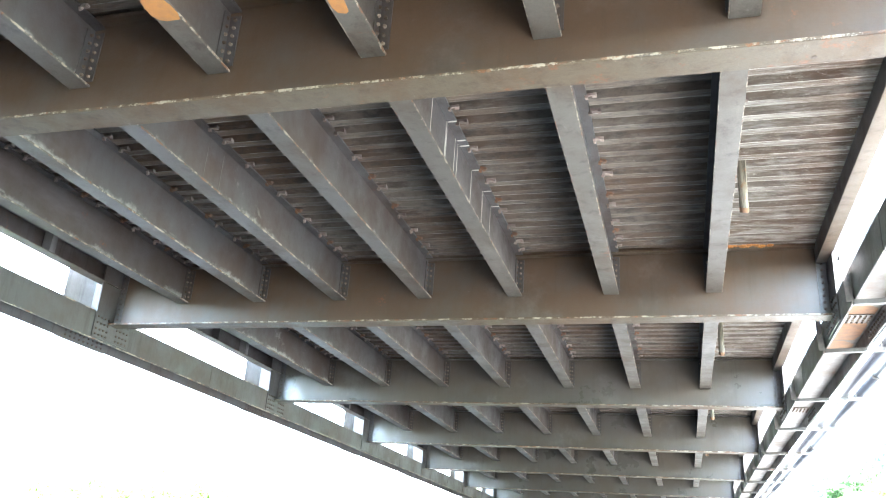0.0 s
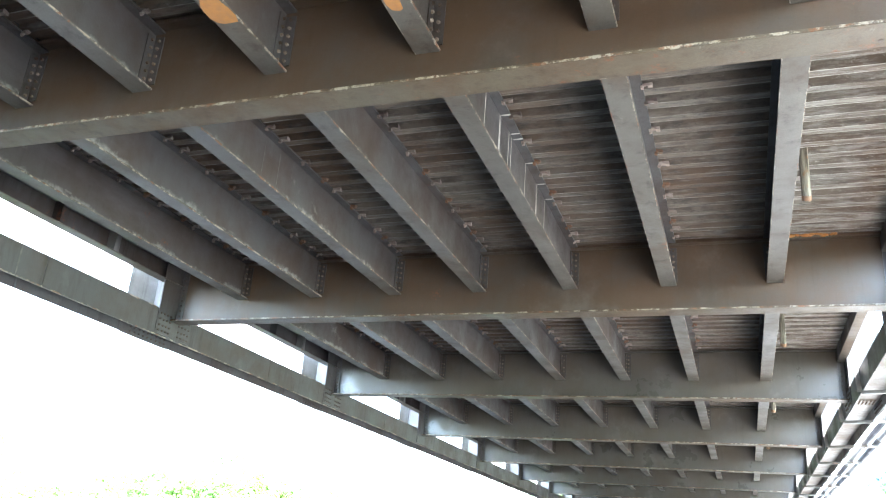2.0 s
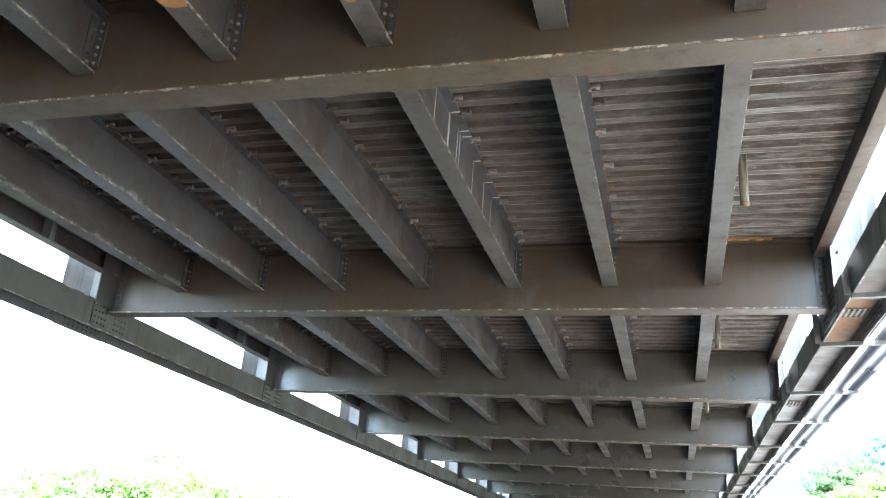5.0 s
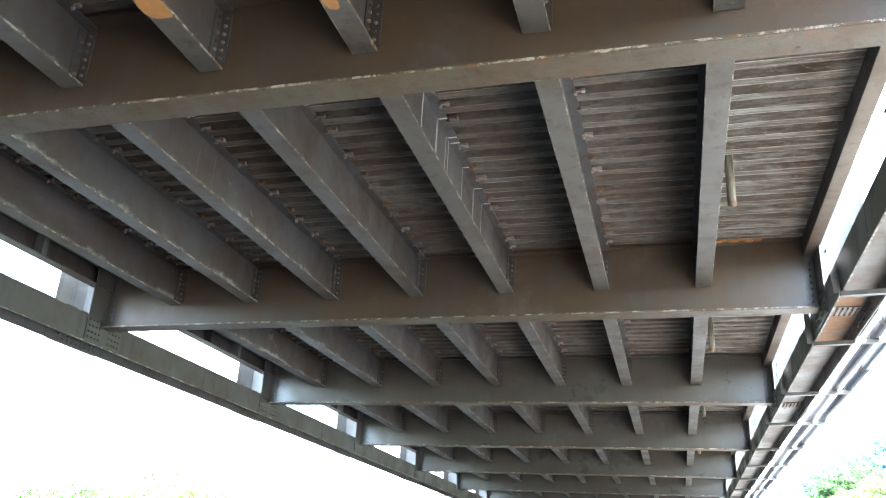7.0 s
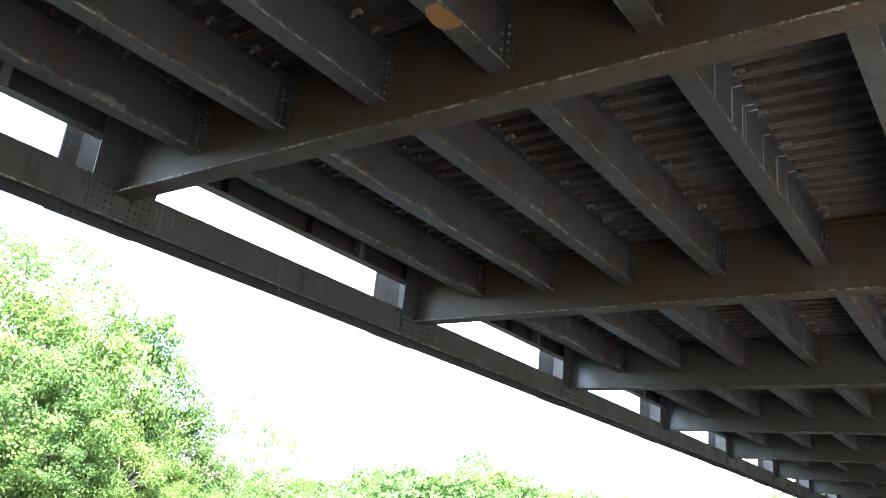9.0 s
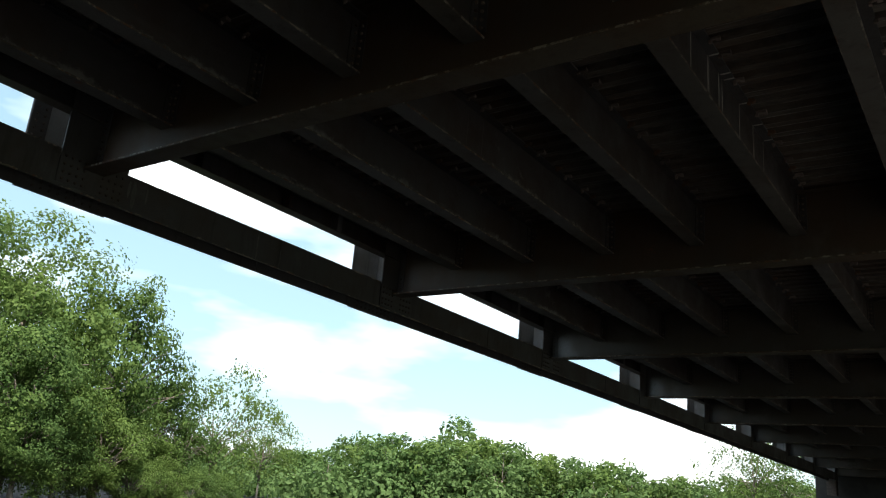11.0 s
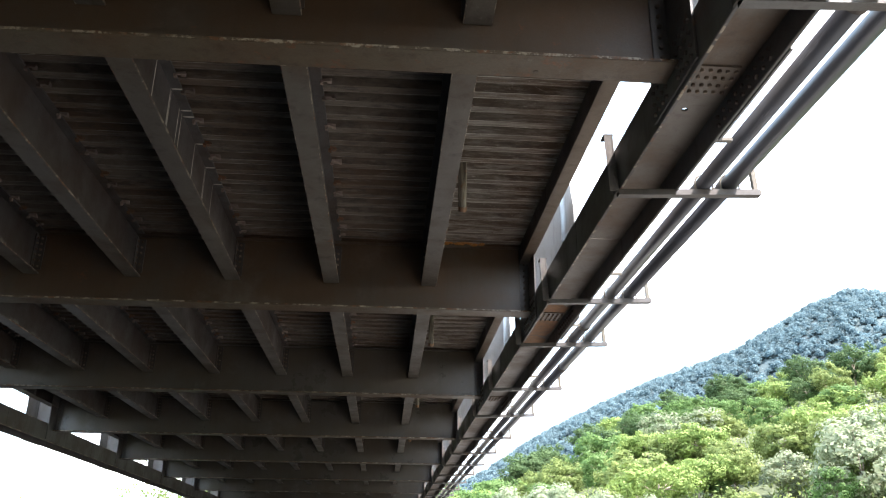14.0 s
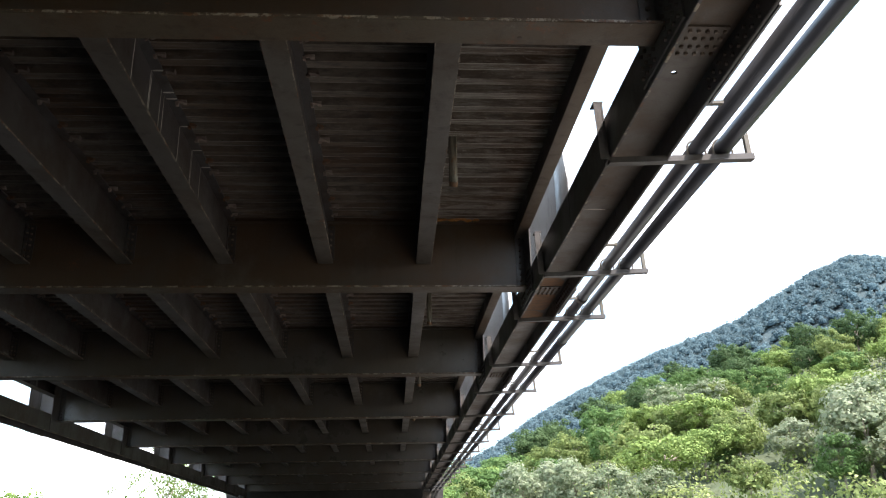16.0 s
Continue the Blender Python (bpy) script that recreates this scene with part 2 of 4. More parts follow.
def plain(name, a, b, scale, rough=0.9, detail=6, bump=0.4, dist=0.03):
    m = Nodes(name)
    n = m.noise(scale, detail, 0.68)
    big = m.noise(scale * 0.12, 4, 0.6)
    m.put("Base Color", m.mix(m.ramp(big, 0.35, 0.65, 0, 0.45), m.mix(m.ramp(n, 0.3, 0.7), a, b), tuple(c * 0.72 for c in a)))
    m.put("Roughness", rough)
    m.bump(n, bump, dist)
    return m.mat


concrete = plain("concrete", (0.055, 0.05, 0.043), (0.032, 0.029, 0.025), 3.0)
asphalt = plain("asphalt", (0.05, 0.05, 0.05), (0.08, 0.078, 0.074), 30.0)


def bounce_ground():
    """Unseen ground with made-up tones that steer bounce light: near black in the river's bed, a bright gravel strip on
    the +x side, dull green beyond.
    """
    m = Nodes("bounce_ground")
    n = m.noise(2.6, 6, 0.68)
    xyz = m.tree.nodes.new("ShaderNodeSeparateXYZ")
    m.link(m.geo.outputs["Position"], xyz.inputs[0])
    edge = m.math("ADD", xyz.outputs["X"], m.math("MULTIPLY", m.math("SUBTRACT", m.noise(0.25, 4), 0.5), 5.0))
    # Tones picked for the light they throw up onto the bridge's underside.
    dim_bed = m.mix(m.ramp(n, 0.3, 0.7), (0.006, 0.0068, 0.0076), (0.011, 0.0120, 0.0130))
    bounce_strip = m.mix(m.ramp(n, 0.3, 0.7), (0.128, 0.122, 0.112), (0.080, 0.076, 0.070))
    dull_edge = m.mix(m.ramp(n, 0.3, 0.7), (0.026, 0.032, 0.015), (0.044, 0.048, 0.026))
    m.put("Base Color", m.mix(m.ramp(edge, 10.0, 17.0), m.mix(m.ramp(edge, 4.0, 6.0), dim_bed, bounce_strip), dull_edge))
    m.put("Roughness", 0.9)
    m.put("Specular IOR Level", 0.1)
    m.bump(n, 0.6, 0.08)
    return m.mat


bounce_soil = bounce_ground()
hill_soil = plain("hill_soil", (0.038, 0.055, 0.022), (0.065, 0.078, 0.032), 0.22, bump=0.5, dist=0.5)
# Air haze over the mountain is put into this soil's blue-green.
mountain_haze_soil = plain("mountain_haze_soil", (0.020, 0.040, 0.046), (0.026, 0.048, 0.052), 0.05, bump=0.5, dist=1.0)
bark = plain("bark", (0.16, 0.125, 0.09), (0.28, 0.24, 0.19), 9.0)


def leaf_material(name, a, b, c, through_light=0.3, spread=0.5, gloss=0.12):
    """Leaves that differ from one to the next and from tree to tree, and let some light through."""
    m = Nodes(name)
    r = m.geo.outputs["Random Per Island"]
    col = m.mix(m.ramp(r, 0.0, 1.0), a, b)
    col = m.mix(m.ramp(m.noise(0.35, 3, 0.6), 0.42, 0.66, 0, spread), col, c)
    col = m.mix(m.math("MULTIPLY", m.info.outputs["Random"], 0.4), col, b)
    m.put("Base Color", col)
    m.put("Roughness", 0.65)
    m.put("Specular IOR Level", gloss)
    out = m.tree.nodes["Material Output"]
    tr, mx = m.tree.nodes.new("ShaderNodeBsdfTranslucent"), m.tree.nodes.new("ShaderNodeMixShader")
    mx.inputs["Fac"].default_value = through_light
    m.link(col, tr.inputs["Color"])
    m.link(m.bsdf.outputs[0], mx.inputs[1])
    m.link(tr.outputs[0], mx.inputs[2])
    m.link(mx.outputs[0], out.inputs["Surface"])
    return m.mat


leaf_bright = leaf_material("leaf_bright", (0.125, 0.172, 0.055), (0.192, 0.235, 0.082), (0.068, 0.110, 0.041), 0.45)
leaf_mid = leaf_material("leaf_mid", (0.076, 0.148, 0.044), (0.123, 0.198, 0.068), (0.052, 0.101, 0.034), 0.45)
leaf_bank = leaf_material("leaf_bank", (0.092, 0.152, 0.034), (0.156, 0.222, 0.054), (0.048, 0.098, 0.030), 0.36, 0.7)
leaf_line = leaf_material("leaf_line", (0.093, 0.164, 0.045), (0.144, 0.216, 0.071), (0.060, 0.111, 0.032), 0.35)
leaf_dark = leaf_material("leaf_dark", (0.049, 0.091, 0.037), (0.079, 0.122, 0.051), (0.037, 0.067, 0.029), 0.45)
leaf_lime = leaf_material("leaf_lime", (0.138, 0.205, 0.050), (0.186, 0.250, 0.076), (0.100, 0.164, 0.044))
leaf_pale = leaf_material("leaf_pale", (0.150, 0.196, 0.105), (0.262, 0.288, 0.196), (0.100, 0.148, 0.066), 0.45)
leaf_scrub = leaf_material("leaf_scrub", (0.201, 0.255, 0.087), (0.282, 0.316, 0.134), (0.161, 0.201, 0.067), 0.45)
def hazed_far_crown():
    """Far crowns: air haze put into a blue-green colour, each tree with a tone of its own, broken up by leaf clumps."""
    m = Nodes("crown_far_haze")
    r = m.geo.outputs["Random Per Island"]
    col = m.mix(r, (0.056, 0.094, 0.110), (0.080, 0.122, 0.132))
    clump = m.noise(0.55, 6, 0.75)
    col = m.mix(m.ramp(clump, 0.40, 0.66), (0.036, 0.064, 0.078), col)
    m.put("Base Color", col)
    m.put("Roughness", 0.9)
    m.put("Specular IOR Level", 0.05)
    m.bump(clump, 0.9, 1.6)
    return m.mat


crown_far_haze = hazed_far_crown()
# Pale blue here is distance haze mixed into the leaf colour.
leaf_far_haze = leaf_material("leaf_far_haze", (0.078, 0.122, 0.142), (0.118, 0.166, 0.178), (0.070, 0.110, 0.134), 0.4, gloss=0.02)


# ---- mesh helpers ----
def holder(name, at=(0, 0, 0)):
    ob = new(name)
    ob.empty_display_size = 0.1
    ob.matrix_world = Matrix.Translation(at)
    return ob


def mesh_part(name, mesh, parent=None, label="", at=(0, 0, 0)):
    ob = new(name, mesh)
    ob.location = at
    if parent:
        ob.parent = parent
    if label:
        ob["label"] = label
    return ob


def box_mesh(name, size, mat, bevel=0.0, centre=(0, 0, 0), turn=None):
    bm = bmesh.new()
    bmesh.ops.create_cube(bm, size=1.0, matrix=Matrix.Translation(centre) @ (turn or Matrix()) @ Matrix.Diagonal((*size, 1)))
    if bevel:
        bmesh.ops.bevel(bm, geom=bm.edges[:], offset=bevel, segments=2, affect="EDGES")
    return finish(bm, name, mat)


def finish(bm, name, mat, smooth=False):
    me = bpy.data.meshes.new(name)
    bm.normal_update()
    bm.to_mesh(me)
    bm.free()
    me.materials.append(mat)
    if smooth:
        me.polygons.foreach_set("use_smooth", [True] * len(me.polygons))
    return me


def boxes_mesh(name, boxes, mat, bevel=0.0):
    """One mesh of several boxes, each (x0, x1, y0, y1, z0, z1)."""
    bm = bmesh.new()
    for x0, x1, y0, y1, z0, z1 in boxes:
        bmesh.ops.create_cube(bm, size=1.0, matrix=Matrix.Translation(((x0 + x1) / 2, (y0 + y1) / 2, (z0 + z1) / 2))
                              @ Matrix.Diagonal((x1 - x0, y1 - y0, z1 - z0, 1)))
    if bevel:
        bmesh.ops.bevel(bm, geom=bm.edges[:], offset=bevel, segments=1, affect="EDGES")
    return finish(bm, name, mat)


def tube(bm, a, b, r0, r1, n=12, caps=True):
    a, b = Vector(a), Vector(b)
    d = b - a
    q = d.to_track_quat("Z", "Y").to_matrix().to_4x4()
    bmesh.ops.create_cone(bm, cap_ends=caps, segments=n, radius1=r0, radius2=r1, depth=d.length,
                          matrix=Matrix.Translation((a + b) / 2) @ q)


def bolt_mesh(name, axis, mat, r=0.014, h=0.016):
    bm = bmesh.new()
    tube(bm, (0, 0, 0), Vector(axis) * h, r, r * 0.82, 6)
    return finish(bm, name, mat)


# ---- the bridge's plan ----
PANEL = 4.88                 # distance from one floor beam to the next
FIRST, LAST = -3, 8         # floor beams, by number; 0 is the nearest ahead
Z_BEAM, Z_STRINGER, Z_DECK = 4.29, 4.60, 5.10
STRINGERS = [(s - 3) * 1.1 - 0.09 for s in range(7)]
BEAM_X0, BEAM_X1 = -4.40, 4.36
CHORDS = {"left": dict(inner=-4.43, out=-1, z0=4.055, z1=4.42), "right": dict(inner=4.38, out=1, z0=4.14, z1=4.48)}
CHORD_W = 0.42


# stringers
def clip_mesh(seed):
    """A bent clip with rust and lime crusted on it, at the end of a deck rib."""
    g = random.Random(500 + seed)
    bm = bmesh.new()
    w, d, h = g.uniform(0.05, 0.10), g.uniform(0.022, 0.04), g.uniform(0.02, 0.045)
    for x0, x1, y0, y1, z0, z1 in ((-0.01, w, -d / 2, d / 2, -0.004, 0.014), (-0.012, 0.012, -d * 0.4, d * 0.4, -h, 0.0), (w - 0.03, w, -d * 0.7, d * 0.6, -h * 0.5, 0.006)):
        bmesh.ops.create_cube(bm, size=1.0, matrix=Matrix.Translation(((x0 + x1) / 2, (y0 + y1) / 2, (z0 + z1) / 2)) @ Matrix.Diagonal((x1 - x0, y1 - y0, z1 - z0, 1)))
    for v in bm.verts:
        v.co += Vector((g.uniform(-1, 1), g.uniform(-1, 1), g.uniform(-1, 1))) * 0.006
    return finish(bm, "deck_clip", rust_scale if seed == 5 else clip_crust)


def build_stringer(near):
    st = holder("stringer")
    tagged(st, "grey painted steel stringer with chipped bottom flange", "bridge beam", "stringers under the deck")
    ln = PANEL - 0.016
    y0 = 0.008
    mid = y0 + ln / 2
    mesh_part("bottom_flange", box_mesh("bottom_flange", (0.172, ln, 0.018), flange_paint, 0.004), st, "worn lower flange", (0, mid, 0.009))
    mesh_part("web", box_mesh("web", (0.011, ln, 0.464), stringer_web_paint), st, "", (0, mid, 0.25))
    mesh_part("top_flange", box_mesh("top_flange", (0.18, ln, 0.018), web_paint, 0.003), st, "", (0, mid, 0.491))
    if near:
        g = random.Random(77)
        clips = [clip_mesh(k) for k in range(6)]
        for k in range(22):
            if g.random() < 0.88:
                mesh_part("deck_clip", clips[g.randrange(6)], st, "pale rusty deck clip", (0.088 + g.uniform(-0.008, 0.006), 0.155 + k * RIB + g.uniform(-0.02, 0.02), 0.488))
    head_x, head_nx = bolt_mesh("bolt", (1, 0, 0), bolt_steel), bolt_mesh("bolt", (-1, 0, 0), bolt_steel)
    head_y, head_ny = bolt_mesh("bolt", (0, 1, 0), bolt_steel), bolt_mesh("bolt", (0, -1, 0), bolt_steel)
    for sx in (-1, 1):
        for end in (0, 1):
            bm_boxes = []
            ya, yb = (y0, y0 + 0.085) if end == 0 else (y0 + ln - 0.085, y0 + ln)
            yf0, yf1 = (y0, y0 + 0.010) if end == 0 else (y0 + ln - 0.010, y0 + ln)
            x_in, x_out, x_t = sx * 0.0065, sx * 0.095, sx * 0.0165
            bm_boxes.append((min(x_in, x_t), max(x_in, x_t), ya, yb, 0.05, 0.45))
            bm_boxes.append((min(x_t, x_out), max(x_t, x_out), yf0, yf1, 0.05, 0.45))
            angle = mesh_part("clip_angle", boxes_mesh("clip_angle", bm_boxes, web_paint), st, "bolted connection angle")
            rows = [0.085 + 0.066 * k for k in range(6)]
            if near:
                for z in rows:
                    yb_ = yf1 if end == 0 else yf0
                    mesh_part("bolt", head_y if end == 0 else head_ny, angle, "", (sx * 0.058, yb_, z))
                    if sx > 0:
                        mesh_part("bolt", head_x, angle, "", (x_t, (ya + yb) / 2, z))
                    else:
                        mesh_part("bolt", head_nx, angle, "", (x_t, (ya + yb) / 2, z))
            else:
                bm = bmesh.new()
                for z in rows:
                    yb_ = yf1 if end == 0 else yf0
                    tube(bm, (sx * 0.058, yb_, z), (sx * 0.058, yb_ + (0.016 if end == 0 else -0.016), z), 0.014, 0.011, 6)
                    tube(bm, (x_t, (ya + yb) / 2, z), (x_t + sx * 0.016, (ya + yb) / 2, z), 0.014, 0.011, 6)
                tagged(mesh_part("bolts", finish(bm, "bolts", bolt_steel), angle), kind="stuff")
    return st


near_stringer, far_stringer = build_stringer(True), build_stringer(False)
near_used = far_used = False
stringer_at = {}
for bay in range(FIRST, LAST):
    for i, x in enumerate(STRINGERS):
        m = pose(x + (0.02 if bay < 0 else 0.0), bay * PANEL, Z_STRINGER - (0.036 if bay < 0 else 0.0))
        near = bay in (-1, 0, 1)
        src = near_stringer if near else far_stringer
        if (near and not near_used) or (not near and not far_used):
            src.matrix_world = m
            stringer_at[bay, i] = src
            near_used, far_used = near_used or near, far_used or not near
        else:
            stringer_at[bay, i] = copy_thing(src, m)


# floor beams
def build_beam(paint, label, web_label):
    fb = holder("floor_beam")
    tagged(fb, label, "bridge beam", "floor beams across the bridge")
    w, c = BEAM_X1 - BEAM_X0, (BEAM_X0 + BEAM_X1) / 2
    hgt = Z_DECK - Z_BEAM
    mesh_part("bottom_flange", box_mesh("bottom_flange", (w, 0.225, 0.025), beam_flange_paint, 0.005), fb, "flange with flaking pale edge", (c, -0.018, 0.0125))
    mesh_part("web", box_mesh("web", (w, 0.014, hgt - 0.05), paint), fb, web_label, (c, 0, hgt / 2))
    mesh_part("top_flange", box_mesh("top_flange", (w, 0.20, 0.024), paint, 0.004), fb, "", (c, 0, hgt - 0.0125))
    for side, x in ((-1, BEAM_X0), (1, BEAM_X1)):
        xs = sorted((x - side * 0.10, x - side * 0.004))
        for sy in (-1, 1):
            ys = sorted((sy * 0.008, sy * 0.019))
            plate = mesh_part("end_angle", boxes_mesh("end_angle", [(xs[0], xs[1], ys[0], ys[1], 0.05, hgt - 0.06)], chord_paint), fb, "bolted end angle")
            head = bolt_mesh("bolt", (0, sy, 0), dark_bolt, 0.015, 0.017)
            for k in range(9):
                mesh_part("bolt", head, plate, "", ((xs[0] + xs[1]) / 2, sy * 0.019, 0.10 + k * 0.072))
    return fb


brown_beam = build_beam(beam_paint, "brown weathered steel floor beam with flaking lower flange", "brown stained web")
olive_beam = build_beam(olive_beam_paint, "olive-grey painted steel floor beam with worn lower flange", "glossy olive-grey web")
beam_at = {FIRST: brown_beam, 2: olive_beam}
for k, made in beam_at.items():
    made.matrix_world = pose(0, k * PANEL, Z_BEAM)
for k in range(FIRST, LAST + 1):
    if k not in beam_at:
        beam_at[k] = copy_thing(olive_beam if k > 1 else brown_beam, pose(0, k * PANEL, Z_BEAM))
    made = beam_at[k]
    if k == 0:
        # Solid dark disc stands in for the shade inside a bolt hole.
        bm = bmesh.new()
        tube(bm, (0, 0, -0.003), (0, 0, 0.0), 0.016, 0.016, 12)
        mesh_part("bolt_hole", finish(bm, "bolt_hole", dark_bolt), made, "dark disc standing for an open bolt hole", (3.57, 0.03, 0))


# edge channels under the deck's rims
def build_edge(side):
    fw, tall = (0.16, 0.29) if side < 0 else (0.125, 0.198)
    e = holder("edge_channel")
    tagged(e, "thin steel edge channel under the deck rim", "bridge beam", "edge channels along the deck")
    ln = PANEL - 0.03
    mesh_part("bottom_flange", box_mesh("bottom_flange", (fw, ln, 0.012), flange_paint, 0.003), e, "", (0, PANEL / 2, 0.006))
    mesh_part("web", box_mesh("web", (0.01, ln, tall - 0.024), web_paint), e, "", (-fw / 2 + 0.006, PANEL / 2, tall / 2))
    mesh_part("top_flange", box_mesh("top_flange", (fw, ln, 0.010), web_paint), e, "", (0, PANEL / 2, tall - 0.006))
    for y in (1.2, 2.55, 3.5):
        # The third stiffener gets the paler colour with sky light in it.
        mesh_part("stiffener", box_mesh("stiffener", (fw - 0.03, 0.09 if y > 3 else 0.012, tall - 0.03), skylit_plate_paint if y > 3 else web_paint, 0.002), e, "", (-side * 0.005, y, tall / 2))
    return e


for side, x, z in ((-1, -4.46, 4.81), (1, 4.318, 4.90)):
    e = build_edge(side)
    e.matrix_world = pose(x, FIRST * PANEL, z)
    for k in range(FIRST + 1, LAST):
        copy_thing(e, pose(x, k * PANEL, z))


# corrugated deck sheets, one between each pair of stringers
def deck_sheet_mesh(width, mat):
    bm = bmesh.new()
    n = 22
    pitch = PANEL / n
    prof = []
    for i in range(n):
        y = i * pitch
        prof += [(y, 0.0), (y + 0.40 * pitch, 0.0), (y + 0.52 * pitch, RIB_H), (y + 0.88 * pitch, RIB_H)]
    prof.append((PANEL, 0.0))
    rows = []
    for x in (-width / 2, -width / 6, width / 6, width / 2):
        rows.append([bm.verts.new((x, y, z + noise.noise((x * 1.3, y * 1.9, width)) * 0.006)) for y, z in prof])
    for r0, r1 in zip(rows, rows[1:]):
        for j in range(len(prof) - 1):
            bm.faces.new((r0[j], r0[j + 1], r1[j + 1], r1[j]))
    return finish(bm, "corrugated_sheet", mat)


edges_x = [-4.52] + STRINGERS + [4.47]
sheet_meshes = [deck_sheet_mesh(b - a - 0.012, limed_lit_deck if a > 3 else galvanised_deck) for a, b in zip(edges_x, edges_x[1:])]
# Unseen kerbs, added to keep direct sun off the gusset plates.
sun_block_mesh = box_mesh("kerb", (0.16, PANEL - 0.006, 0.44), concrete, 0.01)
for bay in range(FIRST, LAST):
    d = tagged(holder("deck_floor", (0, bay * PANEL, Z_DECK + 0.002)), "corrugated galvanised steel deck stained with rust and lime", "bridge deck", kind="structure")
    for a, b, me in zip(edges_x, edges_x[1:], sheet_meshes):
        mesh_part("corrugated_sheet", me, d, "", ((a + b) / 2, 0, 0))
    mesh_part("road_slab", box_mesh("road_slab", (8.95, PANEL - 0.004, 0.16), asphalt), d, "", (-0.025, PANEL / 2, 0.15))
    for x in (-4.41, 4.36):
        mesh_part("kerb", sun_block_mesh, d, "", (x, PANEL / 2, 0.23 + 0.225))


# marks on single members
def patch(name, mat, parent, centre, w, l, seed, facing="z", thick=0.0015, label=""):
    """A thin uneven patch of paint or rust lying on a surface."""
    g = random.Random(seed)
    bm = bmesh.new()
    ring = []
    for k in range(14):
        a = math.tau * k / 14
        q = g.uniform(0.72, 1.1)
        u = max(-1, min(1, 1.25 * math.cos(a) * q)) * w / 2
        v = max(-1, min(1, 1.25 * math.sin(a) * q)) * l / 2
        ring.append((u, v, 0) if facing == "z" else (0, u, v))
    f = bm.faces.new([bm.verts.new(p) for p in ring])
    r = bmesh.ops.extrude_face_region(bm, geom=[f])
    bmesh.ops.translate(bm, verts=[v for v in r["geom"] if isinstance(v, bmesh.types.BMVert)], vec=(0, 0, thick) if facing == "z" else (thick, 0, 0))
    bmesh.ops.recalc_face_normals(bm, faces=bm.faces[:])
    return mesh_part(name, finish(bm, name, mat), parent, label, centre)


# truss chords, H sections lying on their side
def plate_with_hole(name, x0, x1, y0, y1, z0, z1, hx, hy, r, mat):
    bm = bmesh.new()
    rings = []
    for z in (z0, z1):
        outer = [bm.verts.new(p) for p in ((x0, y0, z), (x1, y0, z), (x1, y1, z), (x0, y1, z))]
        inner = [bm.verts.new((hx + r * math.cos(a), hy + r * math.sin(a), z)) for a in [math.pi * (1.25 + k / 4) for k in range(8)]]
        rings.append((outer, inner))
    for outer, inner in rings:
        for k in range(4):
            o0, o1 = outer[k], outer[(k + 1) % 4]
            bm.faces.new((o0, o1, inner[(2 * k + 2) % 8], inner[2 * k + 1], inner[2 * k]))
    for ring, n in ((0, 4), (1, 8)):
        a, b = rings[0][ring], rings[1][ring]
        for k in range(n):
            bm.faces.new((a[k], a[(k + 1) % n], b[(k + 1) % n], b[k]))
    bmesh.ops.recalc_face_normals(bm, faces=bm.faces[:])
    return finish(bm, name, mat)


def build_chord(side):
    p = CHORDS[side]
    o, h = p["out"], p["z1"] - p["z0"]
    ch = holder("bottom_chord", (p["inner"], 0, p["z0"]))
    tagged(ch, "grey-brown riveted steel truss bottom chord", "bridge truss", "bottom chords of the trusses")
    seam = 2.57
    for k in range(FIRST - 1, LAST):
        y0, y1 = k * PANEL + seam + 0.003, (k + 1) * PANEL + seam - 0.003
        y0, y1 = max(y0, FIRST * PANEL - 0.5), min(y1, LAST * PANEL + 0.5)
        yc, ln = (y0 + y1) / 2, y1 - y0
        mesh_part("inner_flange", box_mesh("inner_flange", (0.022, ln, h), chord_flange_paint, 0.004), ch, "", (o * 0.011, yc, h / 2))
        mesh_part("outer_flange", box_mesh("outer_flange", (0.022, ln, h), chord_paint, 0.004), ch, "", (o * (CHORD_W - 0.011), yc, h / 2))
        xa, xb = sorted((o * 0.023, o * (CHORD_W - 0.023)))
        hole_y = (k + 1) * PANEL + 0.395
        mesh_part("chord_web", plate_with_hole("chord_web", xa, xb, y0, y1, h * 0.52 - 0.008, h * 0.52 + 0.008, o * 0.2, hole_y, 0.021, chord_web_paint),
                  ch, "web plate with a drain hole")
    if side == "right":
        for i, (y, l) in enumerate(((4.75, 0.55), (5.4, 0.75), (6.1, 0.6))):
            patch("rust_patch", rust_bloom, ch, (0.21, y, h * 0.52 - 0.0105), 0.32, l, 60 + i, label="orange rust bloom")
    else:
        for i, y in enumerate((0.41, 0.47, 0.62, 2.19)):
            patch("lime_streak", lime_grey, ch, (0.0005, y, h * (0.62, 0.5, 0.6, 0.5)[i]), (0.03, 0.05, 0.02, 0.022)[i], h * (0.5, 0.8, 0.45, 0.95)[i], 70 + i, "x")
    return ch


